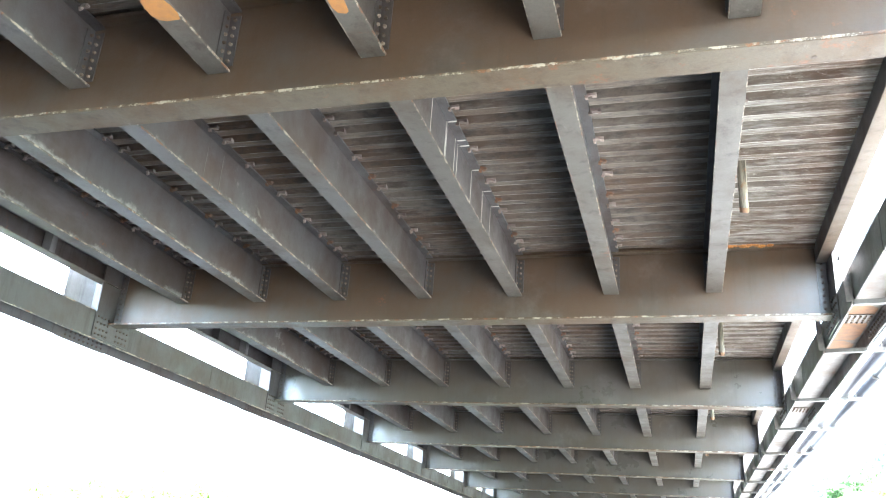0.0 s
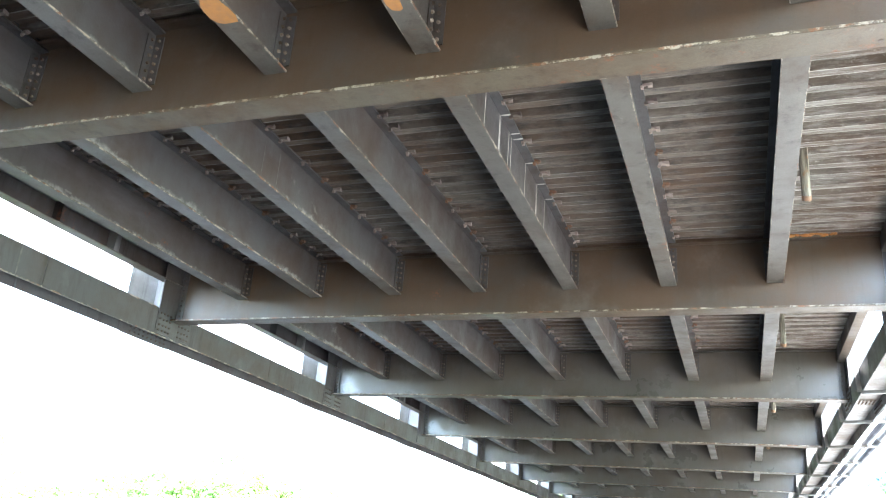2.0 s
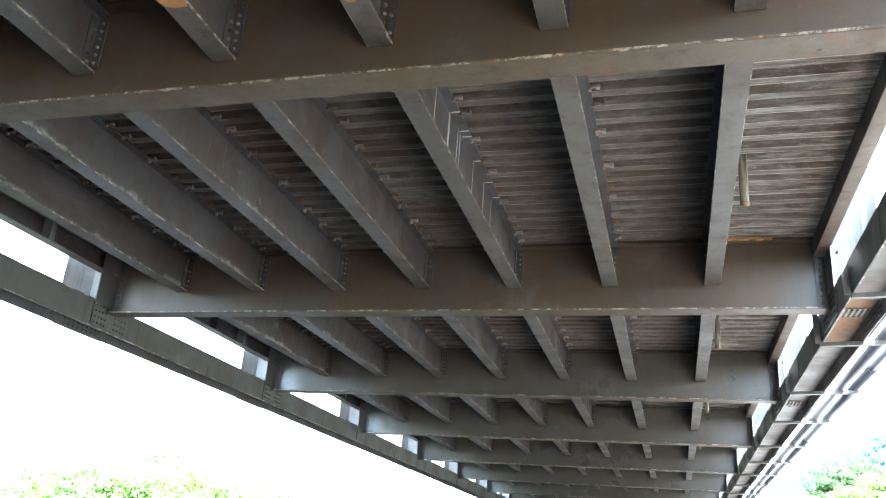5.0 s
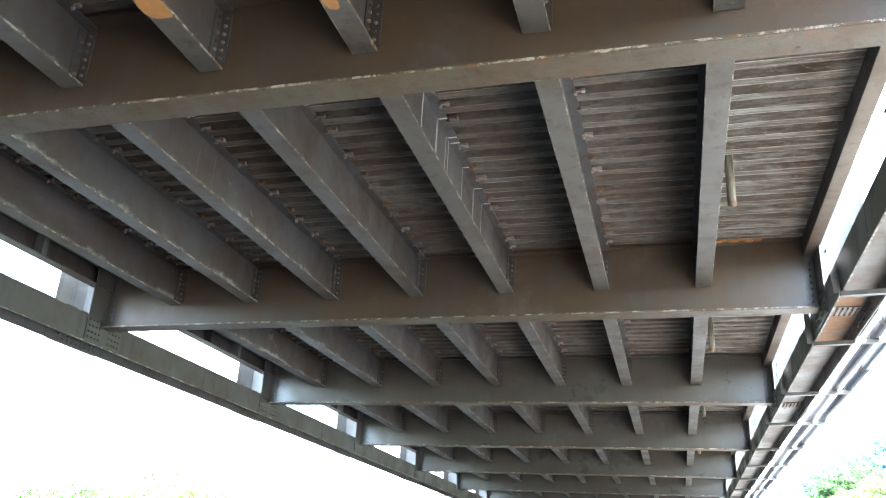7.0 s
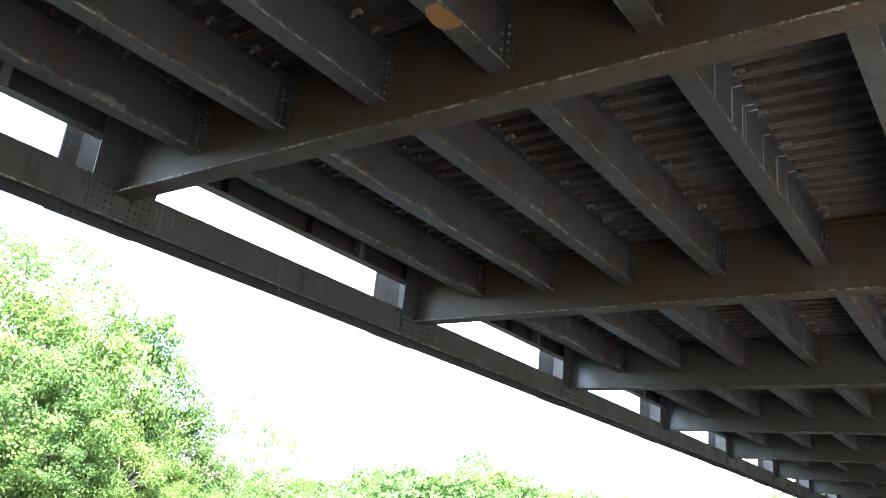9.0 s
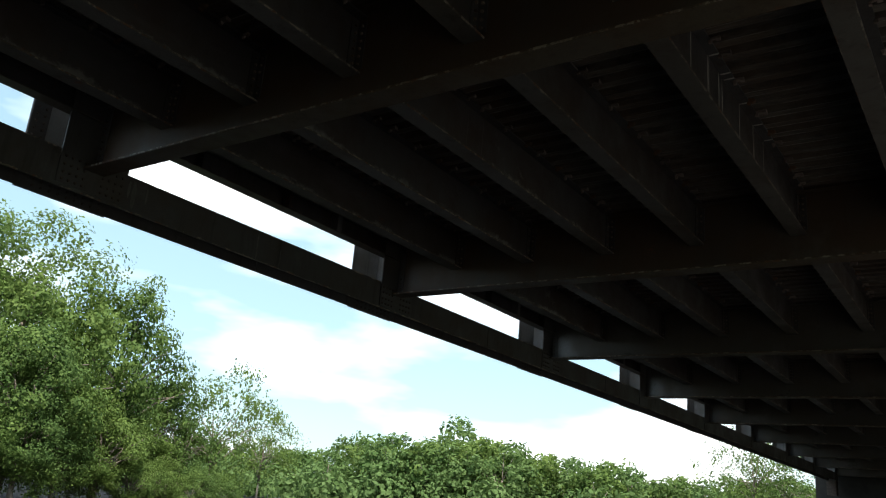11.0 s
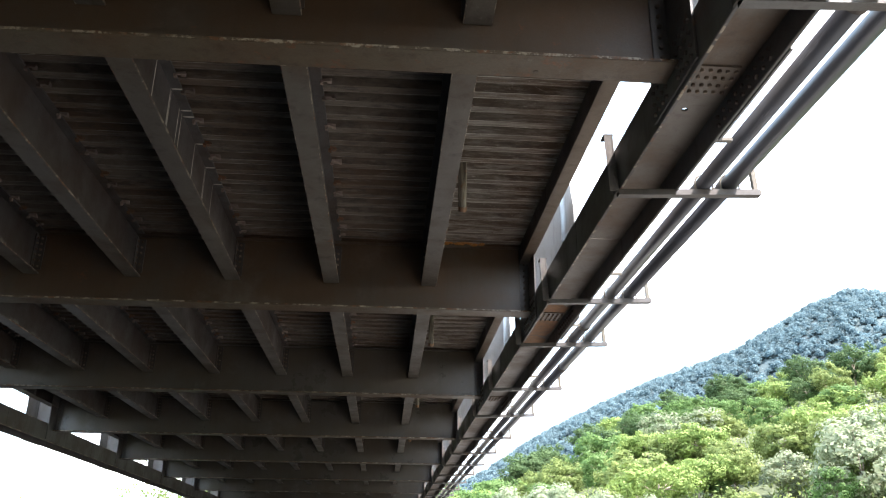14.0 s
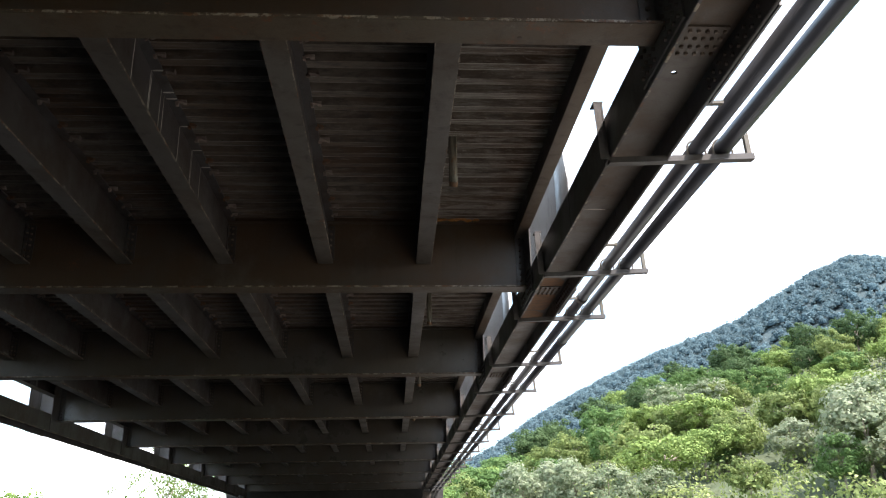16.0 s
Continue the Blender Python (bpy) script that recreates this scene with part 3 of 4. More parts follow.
def build_node(side, detail, cover=False):
    """Gussets, splice plates and bolts where a floor beam meets a chord."""
    p = CHORDS[side]
    o, h = p["out"], p["z1"] - p["z0"]
    g = holder("truss_node")
    tagged(g, "pair of bolted steel gusset plates on the truss chord", "gusset plate", "gussets along the trusses")
    for name, x, lab in (("inner_gusset", -0.0085 * o, "dark bolted gusset plate"), ("outer_gusset", o * (CHORD_W + 0.0085), "pale blue-grey gusset plate")):
        bm = bmesh.new()
        pts = [(-0.52, -0.006), (0.46, -0.006), (0.46, 1.3), (0.30, 1.75), (-0.36, 1.75), (-0.52, 1.3)]
        if name == "inner_gusset":
            pts = [(-0.36, 0.03), (0.36, 0.03), (0.36, 1.30), (0.28, 1.75), (-0.28, 1.75), (-0.36, 1.30)]
        f = bm.faces.new([bm.verts.new((x - 0.007, y, z)) for y, z in pts])
        r = bmesh.ops.extrude_face_region(bm, geom=[f])
        bmesh.ops.translate(bm, verts=[v for v in r["geom"] if isinstance(v, bmesh.types.BMVert)], vec=(0.014, 0, 0))
        bmesh.ops.recalc_face_normals(bm, faces=bm.faces[:])
        plate = mesh_part(name, finish(bm, name, chord_paint if name == "inner_gusset" else skylit_plate_paint), g, lab)
        head = bolt_mesh("bolt", (-o, 0, 0), dark_bolt, 0.015, 0.016)
        if detail:
            for yy in [-0.31, -0.24, -0.17, -0.10, 0.10, 0.17, 0.24, 0.31]:
                for zz in (0.07, 0.14, 0.22, 0.30):
                    if name == "inner_gusset":
                        mesh_part("bolt", head, plate, "", (x - o * 0.0075, yy, zz))
        if name == "outer_gusset" and cover:
            xi = x - o * 0.0075
            xs = sorted((xi, xi - o * 0.012))
            lap = mesh_part("cover_plate", boxes_mesh("cover_plate", [(xs[0], xs[1], -0.515, -0.335, 0.40, 1.25)], chord_paint), g, "dark bolted cover plate")
            for zz in [0.46 + 0.075 * q for q in range(10)]:
                for yy in (-0.465, -0.385):
                    mesh_part("bolt", head, lap, "", (xi - o * 0.0125, yy, zz))
        if name == "outer_gusset" and detail:
            for zz in (0.045, 0.105):
                for q in range(9):
                    mesh_part("bolt", head, plate, "", (o * (CHORD_W - 0.0225), -0.36 + q * 0.09, zz))
    # splice plate under the web, between the flanges
    xa, xb = sorted((o * 0.06, o * (CHORD_W - 0.06)))
    sp = mesh_part("splice_plate", boxes_mesh("splice_plate", [(xa, xb, -0.10, 0.19, h * 0.52 - 0.022, h * 0.52 - 0.010)], chord_web_paint), g, "bolted splice plate")
    if detail:
        head = bolt_mesh("bolt", (0, 0, -1), bolt_steel, 0.013, 0.015)
        for yy in (-0.065, 0.005, 0.085, 0.155):
            for k in range(6):
                mesh_part("bolt", head, sp, "", (o * (0.09 + 0.05 * k), yy, h * 0.52 - 0.022))
    # the post between the gussets
    post = [(sorted((o * 0.03, o * (CHORD_W - 0.03)))[0], sorted((o * 0.03, o * (CHORD_W - 0.03)))[1], -0.008, 0.008, h + 0.01, 1.9)]
    mesh_part("post_web", boxes_mesh("post_web", post, skylit_plate_paint), g)
    return g


for side in CHORDS:
    build_chord(side)
    p = CHORDS[side]
    near_node, mid_node, far_node = build_node(side, True, True), build_node(side, True), build_node(side, False)
    near_node.matrix_world = pose(p["inner"], 0, p["z0"])
    mid_node.matrix_world = pose(p["inner"], PANEL, p["z0"])
    far_node.matrix_world = pose(p["inner"], FIRST * PANEL, p["z0"])
    for k in range(FIRST + 1, LAST + 1):
        if k not in (0, 1):
            copy_thing(mid_node if k in (-1, 2) else far_node, pose(p["inner"], k * PANEL, p["z0"]))


patch("paint_patch", primer_orange, stringer_at[-1, 3], (0, PANEL - 0.72, -0.0022), 0.178, 0.27, 1, label="orange primer patch")
patch("rust_patch", primer_orange, stringer_at[-1, 4], (-0.02, PANEL - 0.62, -0.0022), 0.10, 0.35, 4)
for i, (y, w) in enumerate(((1.26, 0.013), (1.675, 0.016), (1.70, 0.007), (1.965, 0.014), (2.055, 0.014), (2.57, 0.014), (3.02, 0.011), (3.05, 0.006), (3.39, 0.012))):
    patch("lime_streak", lime_white, stringer_at[0, 4], (0.0065, y, 0.25), w, 0.46, 20 + i, "x", label="white lime drip")
for i, (y, w) in enumerate(((1.675, 0.13), (2.0, 0.12), (2.10, 0.08), (2.57, 0.12), (3.03, 0.12), (3.39, 0.14))):
    patch("lime_crust", lime_white, stringer_at[0, 4], (0.05, y + 0.012, 0.4815), 0.085, 0.022, 120 + i, label="white lime crust")
for i, y in enumerate((1.62, 1.885)):
    patch("lime_streak", lime_grey, stringer_at[0, 2], (0.0065, y, 0.25), 0.009, 0.36, 40 + i, "x")
smear = random.Random(9)
for i in range(16):
    row = (0, 1, 1, 2)[i % 4]
    y = 0.5 + 4.0 * smear.random()
    patch("lime_smear", lime_grey, stringer_at[0, row], (0.0062, y, 0.03 + 0.08 * smear.random()), 0.06 + 0.20 * smear.random(), 0.008 + 0.018 * smear.random(), 90 + i, "x", 0.001)
DRAIN_X, DRAIN_Y = 3.405, 2.83


g = random.Random(31)
bm = bmesh.new()
for k in range(26):
    c = (3.36 + 0.46 * g.random() ** 1.5, -0.108 + g.uniform(-0.012, 0.006), Z_DECK - Z_BEAM - 0.004 + g.uniform(-0.014, 0.01))
    bmesh.ops.create_icosphere(bm, subdivisions=1, radius=g.uniform(0.012, 0.026), matrix=Matrix.Translation(c) @ Matrix.Diagonal((1.6, 0.8, 0.8, 1)))
mesh_part("rust_crust", finish(bm, "rust_crust", primer_orange), beam_at[1], "orange rust crust under the deck")


def build_drain():
    bm = bmesh.new()
    bmesh.ops.create_cone(bm, cap_ends=False, segments=16, radius1=0.038, radius2=0.038, depth=0.52, matrix=Matrix.Translation((0, 0, 0.30)))
    bmesh.ops.create_cone(bm, cap_ends=False, segments=16, radius1=0.031, radius2=0.031, depth=0.52, matrix=Matrix.Translation((0, 0, 0.30)))
    for v in bm.verts:
        if v.co.z < 0.2:
            v.co.z += v.co.y * 0.7 + 0.02 * noise.noise((v.co.x * 60, v.co.y * 60, 3.1))
    d = tagged(holder("drain_pipe"), "short streaked tan drain pipe with a rusty mouth", "drain pipe", "drains through the deck")
    mesh_part("tube", finish(bm, "tube", tan_tube, True), d)
    bm = bmesh.new()
    bmesh.ops.create_cone(bm, cap_ends=False, segments=16, radius1=0.0395, radius2=0.0395, depth=0.045, matrix=Matrix.Translation((0, 0, 0.068)))
    bmesh.ops.create_cone(bm, cap_ends=False, segments=16, radius1=0.0395, radius2=0.031, depth=0.001, matrix=Matrix.Translation((0, 0, 0.045)))
    for v in bm.verts:
        v.co.z += v.co.y * 0.7 + 0.02 * noise.noise((v.co.x * 60, v.co.y * 60, 3.1))
    mesh_part("rusted_mouth", finish(bm, "rusted_mouth", rust_bloom, True), d, "rusted open mouth of the pipe")
    return d


drain = build_drain()
drain.matrix_world = pose(DRAIN_X, FIRST * PANEL + DRAIN_Y, Z_STRINGER, 2)
for bay in range(FIRST + 1, LAST):
    copy_thing(drain, pose(DRAIN_X + 0.006 * math.sin(bay * 5), bay * PANEL + DRAIN_Y, Z_STRINGER, 2 * math.cos(bay * 3)))


# service pipes on brackets outside the right-hand chord
PIPES = ((5.012, 0.057), (5.203, 0.060))
BRACKETS = [-3.4, -0.9, 1.24, 3.81, 5.55, 8.2, 10.55, 13.3] + [15.7 + 2.44 * k for k in range(14)]
R = CHORDS["right"]


def build_bracket():
    b = holder("pipe_bracket")
    tagged(b, "galvanised steel bracket carrying two service pipes", "pipe bracket", "pipe brackets along the truss")
    mesh_part("arm", boxes_mesh("arm", [(-0.01, 1.035, -0.03, 0.03, -0.022, -0.016), (-0.01, 1.035, -0.03, -0.024, -0.016, 0.016), (-0.01, 1.035, 0.024, 0.03, -0.016, 0.016),
                                        (-0.01, 1.035, -0.03, 0.03, 0.016, 0.022)], chord_paint), b, "channel arm")
    mesh_part("upright", boxes_mesh("upright", [(0.990, 1.025, -0.018, 0.018, 0.023, 0.19), (0.925, 0.990, -0.008, 0.008, 0.17, 0.19)], bracket_steel, 0.002), b)
    mesh_part("hanger_strap", boxes_mesh("hanger_strap", [(-0.026, -0.014, -0.05, 0.05, 0.0, 0.44), (-0.078, -0.028, -0.05, -0.042, 0.0, 0.44), (-0.078, -0.008, -0.05, 0.05, 0.442, 0.452)],
                                         collar_dark), b, "hooked strap over the chord")
    mesh_part("tie_bar", boxes_mesh("tie_bar", [(CHORD_W + 0.002, CHORD_W + 0.12, -0.735, -0.70, 0.03, 0.05)], bracket_steel), b)
    for x, r in PIPES:
        bm = bmesh.new()
        cx, cz = x - R["inner"], 0.024 + r
        pts = [Vector((cx + (r + 0.008) * math.cos(a), 0.0, cz + (r + 0.008) * math.sin(a))) for a in [math.pi * k / 12 for k in range(13)]]
        pts = [Vector((pts[0].x, 0, 0.02))] + pts + [Vector((pts[-1].x, 0, 0.02))]
        for a, c in zip(pts, pts[1:]):
            tube(bm, a, c, 0.007, 0.007, 6)
        mesh_part("u_bolt", finish(bm, "u_bolt", bracket_steel), b)
    return b


bracket = build_bracket()
bracket.matrix_world = pose(R["inner"], BRACKETS[0], R["z0"] - 0.024, 0, -2.3)
for y in BRACKETS[1:]:
    copy_thing(bracket, pose(R["inner"], y, R["z0"] - 0.024, 0, -2.3))
for n, (x, r) in enumerate(PIPES):
    pipe = tagged(holder("service_pipe", (x, 0, R["z0"] + r + 0.0 + (x - R["inner"]) * 0.0402)), "long grey steel service pipe strapped to brackets", "pipe", "service pipes beside the bridge")
    start = -12.0
    joints = [start + 5.8 * k + (1.7 if n else -0.43) for k in range(12)]
    for a, b in zip(joints, joints[1:]):
        bm = bmesh.new()
        tube(bm, (0, a, 0), (0, b, 0), r, r, 24)
        mesh_part("pipe_length", finish(bm, "pipe_length", pipe_steel, True), pipe)
        bm = bmesh.new()
        tube(bm, (0, b - 0.04, 0), (0, b + 0.04, 0), r + 0.009, r + 0.009, 24)
        mesh_part("collar", finish(bm, "collar", collar_dark), pipe, "dark pipe coupling")


# ---- ground, abutments, hills, trees ----
def smooth(a, b, v):
    t = np.clip((v - a) / (b - a), 0, 1)
    return t * t * (3 - 2 * t)


EYE = np.array((2.8, -4.0))
RIDGE_AZ = np.array((-180, -60, -12, 0, 6, 12, 18, 25.5, 31, 36, 50, 80, 110, 180.0))
RIDGE_EL = np.array((0.0, 0.0, 0.6, 1.5, 3.1, 5.3, 7.8, 9.6, 10.7, 11.2, 11.4, 8, 0, 0.0))
FAR_AZ = np.array((-180, -8, 0, 6.3, 10.2, 14.1, 18.1, 23.9, 29, 31.5, 35.3, 45, 70, 110, 180.0))
FAR_EL = np.array((0, 0.0, 2.9, 5.3, 7.7, 9.55, 11.15, 12.85, 15.3, 16.0, 15.0, 13.1, 8, 0, 0.0))


def ground_height(x, y):
    dx, dy = x - EYE[0], y - EYE[1]
    r = np.hypot(dx, dy)
    az = np.degrees(np.arctan2(dx, dy))
    hill = np.interp(az, RIDGE_AZ, RIDGE_EL)
    ridge_r = 250.0
    z = np.tan(np.radians(hill)) * ridge_r * smooth(70, ridge_r, r) ** 0.85 * (1 - 0.6 * smooth(300, 520, r))
    far = np.interp(az, FAR_AZ, FAR_EL)
    z = np.maximum(z, np.tan(np.radians(far)) * 880.0 * smooth(380, 880, r) * (1 - 0.8 * smooth(950, 1500, r)))
    return z + 0.8 * smooth(20, 45, r)


def build_ground():
    radii = np.concatenate((np.linspace(0, 60, 16), np.linspace(70, 330, 40), np.linspace(350, 1000, 34), np.array((1200, 1600, 2600, 4500))))
    n_az = 260
    ang = np.linspace(-math.pi, math.pi, n_az, endpoint=False)
    rr, aa = np.meshgrid(radii[1:], ang, indexing="ij")
    x, y = EYE[0] + rr * np.sin(aa), EYE[1] + rr * np.cos(aa)
    z = ground_height(x, y)
    wob = np.sin(x * 0.05) * np.cos(y * 0.043) + 0.5 * np.sin(x * 0.13 + y * 0.11)
    z = z + wob * 1.2 * smooth(60, 160, rr) * (z > 2)
    verts = [(EYE[0], EYE[1], 0.0)] + list(zip(x.ravel().tolist(), y.ravel().tolist(), z.ravel().tolist()))
    faces = [(0, 1 + (k + 1) % n_az, 1 + k) for k in range(n_az)]
    for i in range(len(radii) - 2):
        for k in range(n_az):
            a, b = 1 + i * n_az + k, 1 + i * n_az + (k + 1) % n_az
            faces.append((a, b, b + n_az, a + n_az))
    me = bpy.data.meshes.new("ground")
    me.from_pydata(verts, [], faces)
    me.materials.append(bounce_soil)
    me.materials.append(hill_soil)
    me.materials.append(mountain_haze_soil)
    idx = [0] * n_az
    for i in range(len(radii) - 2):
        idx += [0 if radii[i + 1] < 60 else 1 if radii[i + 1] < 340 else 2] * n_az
    me.polygons.foreach_set("material_index", idx)
    me.polygons.foreach_set("use_smooth", [True] * len(idx))
    me.validate()
    tagged(new("ground", me), "unseen near ground toned for bounce light, rising to green wooded hills", "ground", kind="structure")


build_ground()


def round_column(name, r, z0, z1):
    bm = bmesh.new()
    tube(bm, (0, 0, z0), (0, 0, z1), r, r, 24)
    return finish(bm, name, concrete)


def build_pier(y):
    p = tagged(holder("pier", (0, y, 0)), "dark concrete pier with columns under the bridge end", "bridge pier", kind="structure")
    mesh_part("pier_cap", box_mesh("pier_cap", (9.6, 1.3, 0.75), concrete, 0.03), p, "", (-0.02, 0, 2.98))
    for x in (-3.6, -1.2, 1.2, 3.6):
        mesh_part("column", round_column("column", 0.55, -0.5, 2.65), p, "", (x, 0, 0))
    for x, z in ((-4.65, 4.055), (4.6, 4.14)):
        mesh_part("bearing", box_mesh("bearing", (0.42, 0.5, z - 3.36), dark_bolt, 0.01), p, "dark steel bearing", (x, 0, (z + 3.35) / 2))
    return p


back = tagged(holder("abutment", (0, LAST * PANEL + 1.25, 0)), "dark concrete abutment behind the pier", "abutment", kind="structure")
mesh_part("wall", box_mesh("wall", (11.0, 0.8, 5.4), concrete, 0.03), back, "", (-0.02, 0, 2.36))
# Unseen cover, added to stop sky light falling on the wall.
mesh_part("approach_slab", box_mesh("approach_slab", (11.0, 1.62, 0.25), concrete, 0.01), back, "", (-0.02, -0.41, 5.21))
build_pier(LAST * PANEL + 0.15)
build_pier(FIRST * PANEL - 0.15)


def leaf_cards(centres, normals, size, rng, jitter=0.55):
    """Bent leaf quads (two triangles folded) at the centres; returns vertices and faces."""
    n = len(centres)
    nor = normals + rng.normal(0, jitter, (n, 3))
    nor /= np.linalg.norm(nor, axis=1, keepdims=True) + 1e-9
    ref = rng.normal(0, 1, (n, 3))
    u = np.cross(nor, ref)
    u /= np.linalg.norm(u, axis=1, keepdims=True) + 1e-9
    v = np.cross(nor, u)
    s = (size * rng.uniform(0.6, 1.35, n))[:, None]
    a = centres - u * s * 0.55
    b = centres + v * s * 0.34 + nor * s * 0.10
    c = centres + u * s * 0.55
    d = centres - v * s * 0.34 + nor * s * 0.10
    verts = np.stack((a, b, c, d), axis=1).reshape(-1, 3)
    faces = np.arange(4 * n).reshape(-1, 4)
    return verts, faces


def mesh_from(name, verts, faces, mat):
    me = bpy.data.meshes.new(name)
    me.vertices.add(len(verts))
    me.vertices.foreach_set("co", verts.astype(np.float32).ravel())
    k = faces.shape[1]
    me.loops.add(faces.size)
    me.loops.foreach_set("vertex_index", faces.astype(np.int32).ravel())
    me.polygons.add(len(faces))
    me.polygons.foreach_set("loop_start", np.arange(0, faces.size, k, dtype=np.int32))
    me.materials.append(mat)
    me.update(calc_edges=True)
    me.validate()
    return me


def crown_points(rng, n_clump, per, rx, rz, clump, squash=0.8, hollow=0.55):
    """Leaf centres on uneven clumps spread over a crown."""
    d = rng.normal(0, 1, (n_clump, 3))
    d /= np.linalg.norm(d, axis=1, keepdims=True)
    rad = rng.uniform(hollow, 1.0, (n_clump, 1)) ** 0.6
    lump = 1 + 0.28 * np.sin(d[:, :1] * 3.1 + d[:, 1:2] * 4.3 + rng.uniform(0, 6)) * np.cos(d[:, 2:] * 3.7)
    cc = d * rad * lump * np.array((rx, rx, rz))
    cc[:, 2] = np.where(cc[:, 2] < 0, cc[:, 2] * squash, cc[:, 2])
    e = rng.normal(0, 1, (n_clump, per, 3))
    e /= np.linalg.norm(e, axis=2, keepdims=True)
    size = clump * rng.uniform(0.55, 1.3, (n_clump, 1, 1))
    pts = cc[:, None, :] + e * size * rng.uniform(0.5, 1.0, (n_clump, per, 1)) * np.array((1, 1, 0.75))
    return cc, pts.reshape(-1, 3), e.reshape(-1, 3)


def build_tree(name, label, seed, height, rx, rz, mat, n_clump, per, clump, leaf, trunk_r, group, limbs=26, jitter=0.5):
    rng = np.random.default_rng(seed)
    tr = holder(name)
    tagged(tr, label, "tree", group)
    z_mid = height - rz * 0.95
    cc, pts, nor = crown_points(rng, n_clump, per, rx, rz, clump)
    bm = bmesh.new()
    top = Vector((rng.uniform(-.3, .3), rng.uniform(-.3, .3), z_mid))
    fork = Vector((top.x * 0.4, top.y * 0.4, max(0.8, z_mid - rz * 0.75)))
    tube(bm, (0, 0, -0.6), fork, trunk_r * 1.25, trunk_r * 0.85, 9)
    tube(bm, fork, top, trunk_r * 0.85, trunk_r * 0.4, 8)
    for k in rng.choice(n_clump, min(n_clump, limbs), replace=False):
        end = Vector((*cc[k][:2], cc[k][2] + z_mid))
        t = rng.uniform(0.1, 0.9)
        base = fork.lerp(top, t)
        mid = base.lerp(end, 0.55) + Vector((0, 0, 0.08 * rx))
        tube(bm, base, mid, trunk_r * 0.34, trunk_r * 0.2, 6)
        tube(bm, mid, end, trunk_r * 0.2, trunk_r * 0.06, 5)
    mesh_part("trunk", finish(bm, "trunk", bark, True), tr, "branching bark trunk")
    side = pts / np.array((rx, rx, rz))
    verts, faces = leaf_cards(pts + np.array((0, 0, z_mid)), nor * 0.7 + side * 0.6, leaf, rng, jitter)
    mesh_part("crown", mesh_from("crown", verts, faces, mat), tr, "leafy crown")
    return tr


def polar(az, r):
    x, y = EYE[0] + r * math.sin(radians(az)), EYE[1] + r * math.cos(radians(az))
    return x, y, float(ground_height(np.array(x), np.array(y)))


def plant(tree, az, r, scale=1.0, turn=0.0, first=False, wide=1.0):
    x, y, z = polar(az, r)
    m = Matrix.LocRotScale((x, y, z - 0.05), Euler((0, 0, turn)), (scale * wide, scale * wide, scale))
    if first:
        tree.matrix_world = m
        return tree
    c = copy_thing(tree, Matrix())
    c.matrix_world = m
    return c


# broadleaf trees on the river bank
bank_a = build_tree("bank_tree", "broad sunlit green tree on the river bank", 3, 8.2, 4.0, 3.6, leaf_bank, 280, 115, 0.75, 0.125, 0.22, "trees on the river bank")
plant(bank_a, -63.2, 27, 0.94, 2.2, True, 0.9)
bank_b = build_tree("bank_tree", "rounded green tree with dense leaves on the bank", 8, 6.6, 2.7, 2.6, leaf_bank, 190, 115, 0.65, 0.12, 0.17, "trees on the river bank")
plant(bank_b, -56.7, 27.5, 1.0, 1.1, True, 0.74)
plant(bank_b, -54.0, 28.5, 0.62, 4.1)
plant(bank_a, -65.6, 28.5, 0.95, 0.7, False, 0.85)
plant(bank_a, -73, 30, 1.05, 2.0)
plant(bank_b, -62, 24, 0.72, 3.0)
for k in range(6):
    plant(bank_b, -68 + k * 2.3, 23.5 + (k % 3), 0.42 + 0.07 * (k % 2), k * 1.3)
thin = build_tree("bank_tree", "sparse thin tree with bare twigs on the bank", 12, 5.2, 2.3, 2.1, leaf_bank, 130, 26, 0.5, 0.11, 0.06, "trees on the river bank")
plant(thin, -49.6, 29, 0.97, 0.0, True, 0.8)
plant(thin, -46.6, 31, 0.80, 2.1, False, 0.8)
plant(thin, -51.8, 28, 0.84, 3.3, False, 0.8)
for k in range(4):
    plant(bank_b, -54.5 + k * 1.9, 25.5 + (k % 2), 0.30 - 0.02 * k, k * 1.7)
plant(thin, -14.2, 50, 1.2, 1.0)
plant(thin, -12.6, 52, 1.1, 4.0)

line_a = build_tree("line_tree", "green tree in the far tree line", 21, 8.0, 4.2, 3.6, leaf_line, 110, 32, 1.0, 0.43, 0.2, "far tree line", 12)
line_b = build_tree("line_tree", "bright green tree in the far tree line", 22, 8.0, 3.6, 3.8, leaf_bank, 100, 32, 0.95, 0.42, 0.2, "far tree line", 12)
rng = np.random.default_rng(5)
LINE = [(-58, .62), (-55.5, .60), (-53, .60), (-50.5, .58), (-48, .60), (-45, .66), (-42.5, .60), (-40.2, .78), (-38.2, .84), (-36, .86), (-34, .80), (-32.6, 1.0), (-30.8, .84), (-28.8, .84), (-26.6, .80),
        (-24.4, .72), (-22.2, .74), (-20.0, .66), (-17.6, .66), (-15.4, .7), (-13.0, .72), (-10.6, .66), (-8, .7), (-5, .66), (-2, .7), (1, .7), (4, .75)]
for k, (az, s) in enumerate(LINE):
    plant(line_a if k % 2 else line_b, az - 0.9, 68 + rng.uniform(-5, 5), s * (0.86 if s >= 1 else 0.78), rng.uniform(0, 6), k < 2, 1.0)
    plant(line_b if k % 2 else line_a, az + 0.4, 61 + rng.uniform(-3, 3), s * 0.66, rng.uniform(0, 6), False, 1.15)

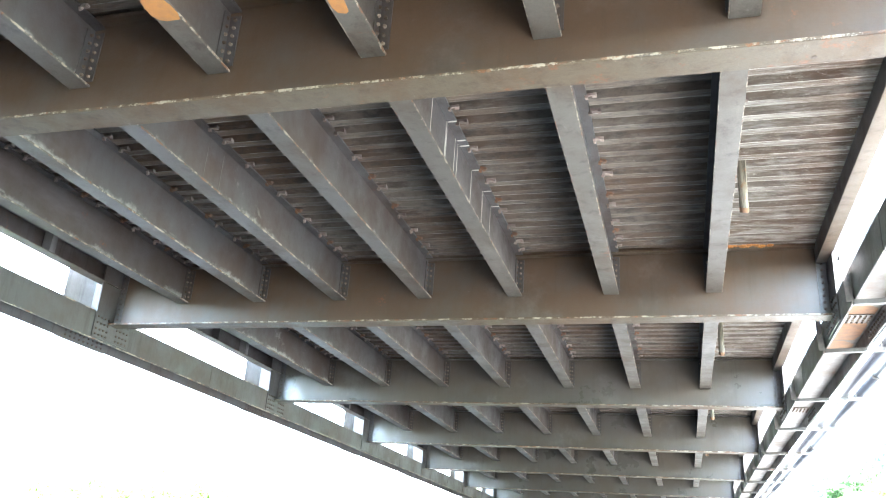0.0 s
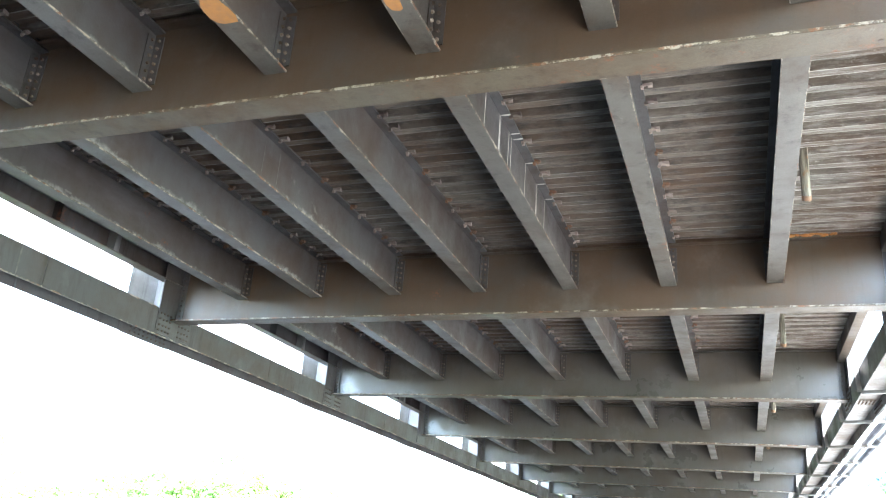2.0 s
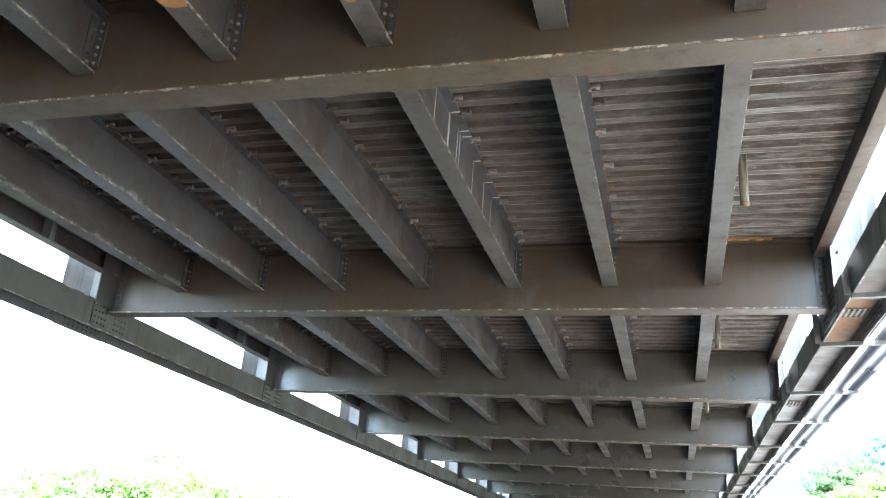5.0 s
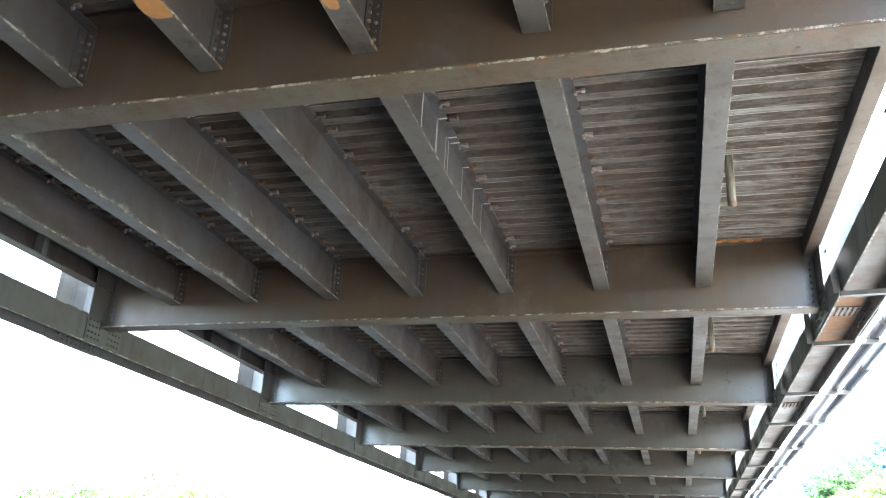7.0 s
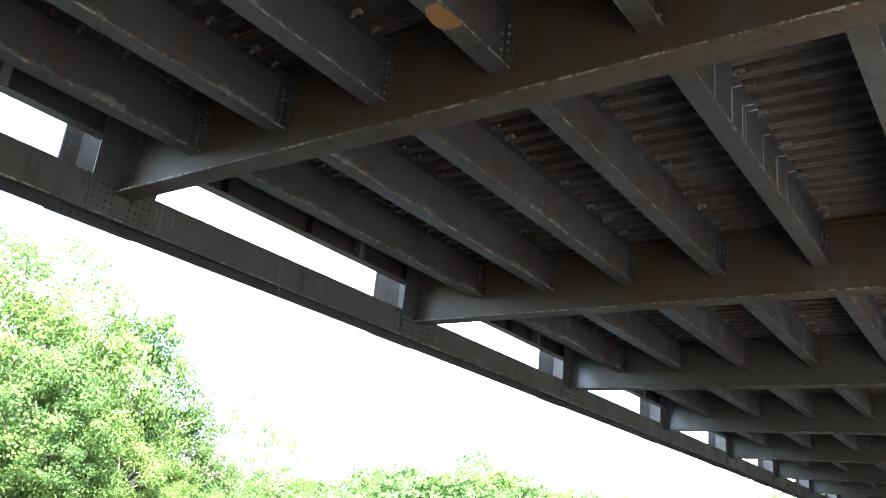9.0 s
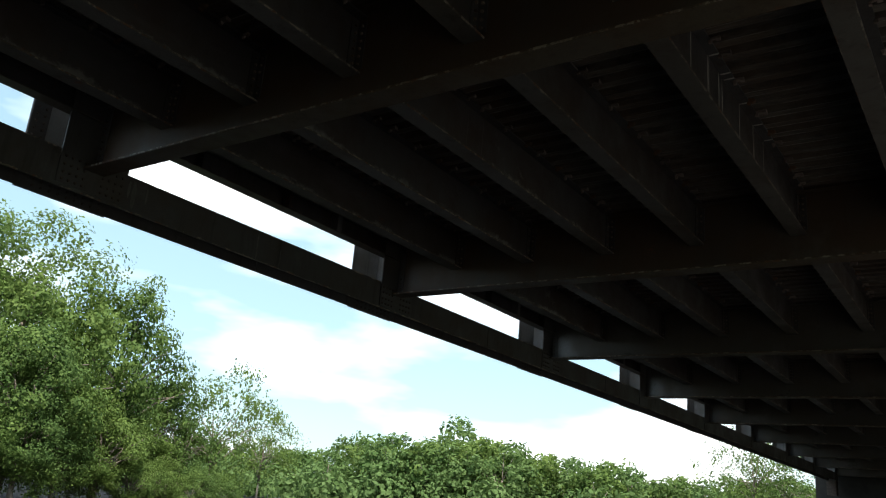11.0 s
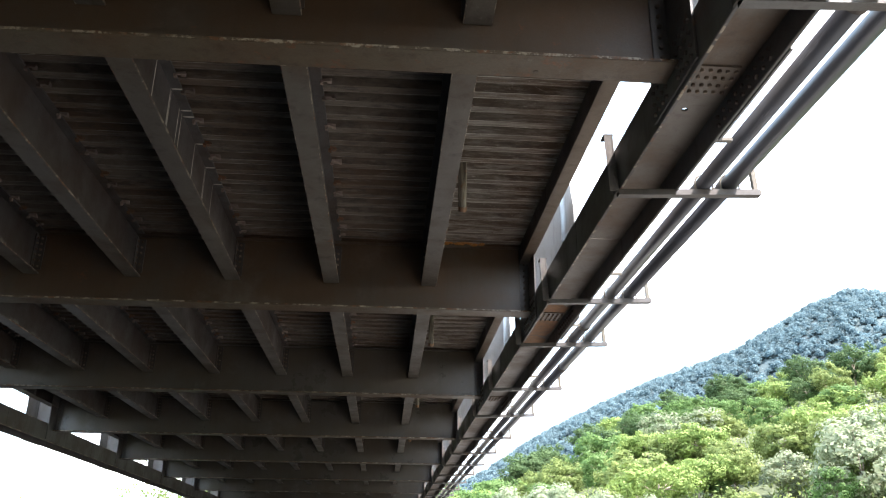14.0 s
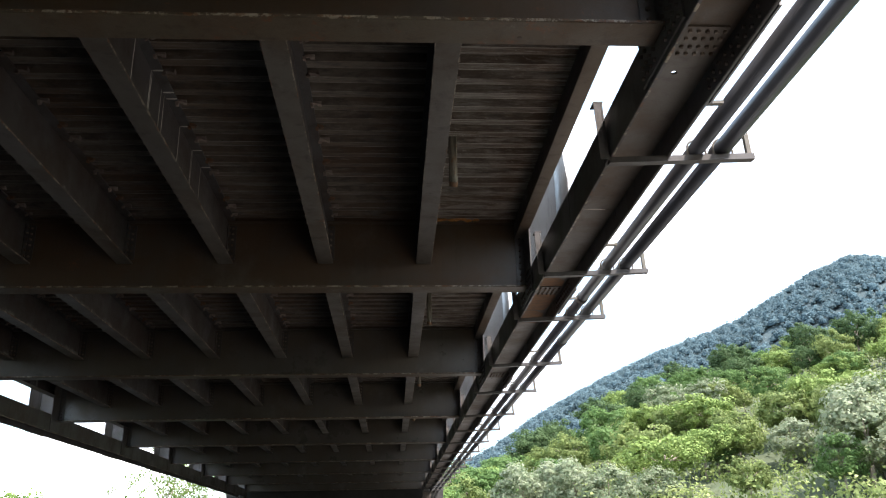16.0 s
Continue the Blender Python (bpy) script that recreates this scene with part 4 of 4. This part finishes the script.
# wooded hillside
KINDS = [("hill_tree", "dark green forest tree on the hillside", 31, 11, 4.6, 4.4, leaf_dark), ("hill_tree", "mid green forest tree on the hillside", 32, 10, 4.8, 4.0, leaf_mid),
         ("hill_tree", "bright green tree on the hillside", 33, 9, 4.4, 3.6, leaf_bright), ("hill_tree", "yellow-green spreading tree on the hillside", 34, 9.5, 5.2, 3.0, leaf_lime),
         ("hill_tree", "pale silvery flowering tree on the hillside", 35, 9, 4.4, 4.0, leaf_pale)]
kinds = [build_tree(n, lab, seed, hgt, rx, rz, mat, 100, 54, 1.15, 0.43, 0.25, "trees on the hillside", 8, 0.35) for n, lab, seed, hgt, rx, rz, mat in KINDS]
used = [False] * len(kinds)
for k in range(262):
    az = rng.uniform(3, 62)
    u = rng.uniform(0, 1)
    r = 95 + 175 * u
    shade = 0.5 + 0.5 * math.sin(az * 0.7 + r * 0.035) * math.cos(r * 0.05 - az * 0.3)
    kind = 0 if (u > 0.45 and shade > 0.45) else int(rng.choice([1, 2, 2, 3, 3, 4], p=[.26, .16, .16, .17, .17, .08]))
    plant(kinds[kind], az, r, rng.uniform(0.50, 0.98), rng.uniform(0, 6), not used[kind], rng.uniform(0.9, 1.25))
    used[kind] = True


def canopy(name, label, n, az0, az1, r0, r1, crown, per, leaf, mat, seed, loose=0.4, lift=0.0):
    """Woods that nobody could count, as one sheet of leaf clumps over the slopes."""
    g = np.random.default_rng(seed)
    az, r = np.radians(g.uniform(az0, az1, n)), np.sqrt(g.uniform(r0 ** 2, r1 ** 2, n))
    x, y = EYE[0] + r * np.sin(az), EYE[1] + r * np.cos(az)
    z = ground_height(x, y)
    rad = crown * g.uniform(0.6, 1.35, n)
    e = g.normal(0, 1, (n, per, 3))
    e /= np.linalg.norm(e, axis=2, keepdims=True)
    e[..., 2] = np.abs(e[..., 2]) * 1.1 - 0.15
    lump = 1 + 0.25 * np.sin(e[..., :1] * 5 + az[:, None, None] * 90) * np.cos(e[..., 1:2] * 4)
    pts = np.stack((x, y, z + rad * 0.25), axis=1)[:, None, :] + e * rad[:, None, None] * lump
    verts, faces = leaf_cards(pts.reshape(-1, 3), e.reshape(-1, 3) + np.array((0, 0, lift)), leaf, g, loose)
    tagged(new(name, mesh_from(name, verts, faces, mat)), label, "woodland", kind="stuff")


canopy("hill_shrubs", "dense bright green shrubs covering the lower hillside", 2100, 2, 64, 85, 275, 2.5, 60, 0.46, leaf_bright, 41, 0.3)
canopy("hill_scrub", "pale yellow-green scrub between the hillside trees", 900, 2, 64, 85, 270, 2.2, 60, 0.46, leaf_scrub, 44, 0.3)
canopy("hill_forest", "dark forest canopy along the hill's crest", 900, 2, 64, 190, 300, 3.6, 80, 0.65, leaf_dark, 42)



def mountain_woods(n, seed):
    """The far forest: thousands of lumpy crowns with loose leaf clumps on them, standing on the slopes."""
    g = np.random.default_rng(seed)
    bm = bmesh.new()
    bmesh.ops.create_icosphere(bm, subdivisions=1, radius=1.0)
    base = np.array([v.co[:] for v in bm.verts])
    tri = np.array([[v.index for v in f.verts] for f in bm.faces])
    bm.free()
    keep = base[tri].mean(axis=1)[:, 2] > -0.3
    tri = tri[keep]
    az, r = np.radians(g.uniform(-3, 50, n)), np.sqrt(g.uniform(420 ** 2, 915 ** 2, n))
    x, y = EYE[0] + r * np.sin(az), EYE[1] + r * np.cos(az)
    z = ground_height(x, y)
    rad = np.minimum(g.lognormal(0.0, 0.28, n) * 4.1, 6.0)
    lump = 1 + 0.12 * np.sin(base[None] @ g.normal(0, 3.2, (n, 3, 3)) + g.uniform(0, 6, (n, 1, 3))).sum(axis=2) + g.normal(0, 0.05, (n, len(base)))
    tall = g.uniform(0.75, 1.25, n)
    body = base[None] * lump[..., None] * rad[:, None, None] * np.stack((np.ones(n), np.ones(n), tall), axis=1)[:, None, :]
    body += np.stack((x, y, z + rad * 0.55), axis=1)[:, None, :]
    faces = (tri[None] + (np.arange(n) * len(base))[:, None, None]).reshape(-1, 3)
    core = np.stack((x, y, z + rad * 0.55), axis=1)[:, None, :]
    me = mesh_from("mountain_forest", ((body - core) * 0.66 + core).reshape(-1, 3), faces, crown_far_haze)
    me.polygons.foreach_set("use_smooth", [True] * len(me.polygons))
    tagged(new("mountain_forest", me), "forest covering the far mountain, air haze tinted into its blue-green colour", "woodland", kind="stuff")
    per = 44
    d = g.normal(0, 1, (n, per, 3))
    d /= np.linalg.norm(d, axis=2, keepdims=True)
    d[..., 2] = np.abs(d[..., 2]) * 1.1 - 0.2
    bulge = 1 + 0.2 * np.sin(d @ g.normal(0, 3.2, (n, 3, 3)) + g.uniform(0, 6, (n, 1, 3))).sum(axis=2)
    tip = core + d * (bulge * rad[:, None] * g.uniform(0.55, 1.12, (n, per)))[..., None] * np.stack((np.ones(n), np.ones(n), tall), axis=1)[:, None, :]
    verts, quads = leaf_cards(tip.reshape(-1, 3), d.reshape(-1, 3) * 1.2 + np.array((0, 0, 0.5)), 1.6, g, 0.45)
    tagged(new("mountain_leaves", mesh_from("mountain_leaves", verts, quads, leaf_far_haze)), "loose leaf clumps of the far forest, tinted blue-green for air haze", "woodland", kind="stuff")


mountain_woods(9500, 43)

canopy("bank_shrubs", "dense green shrubs at the foot of the far tree line", 320, -62, -6, 54, 66, 1.55, 80, 0.34, leaf_line, 47, 0.4)

# trees that stand out on the hillside
for k, az, el, r in ((4, 31.2, 8.9, 108), (4, 30.3, 8.0, 102), (3, 33.6, 11.6, 150), (3, 35.6, 11.3, 145), (3, 37.5, 10.6, 140), (2, 23.6, 8.6, 160), (3, 19.6, 8.8, 175), (3, 20.6, 8.4, 170),
                     (0, 14.2, 7.6, 215), (0, 15.6, 8.2, 220), (0, 17.0, 8.7, 225), (0, 18.3, 9.3, 230), (0, 22.0, 10.2, 235), (0, 23.2, 10.6, 235), (0, 33.4, 8.6, 120),
                     (4, 8.6, 4.6, 100), (4, 10.4, 4.7, 104), (4, 12.2, 4.8, 98), (4, 14.4, 4.4, 95), (1, 26.8, 9.6, 180), (1, 28.4, 9.4, 175), (1, 21.5, 6.2, 120)):
    gx, gy, gz = polar(az, r)
    want = 1.6 + r * math.tan(radians(el)) - gz
    plant(kinds[k], az, r, max(0.35, min(1.1, want / KINDS[k][3])), az * 1.7, False, 1.1)
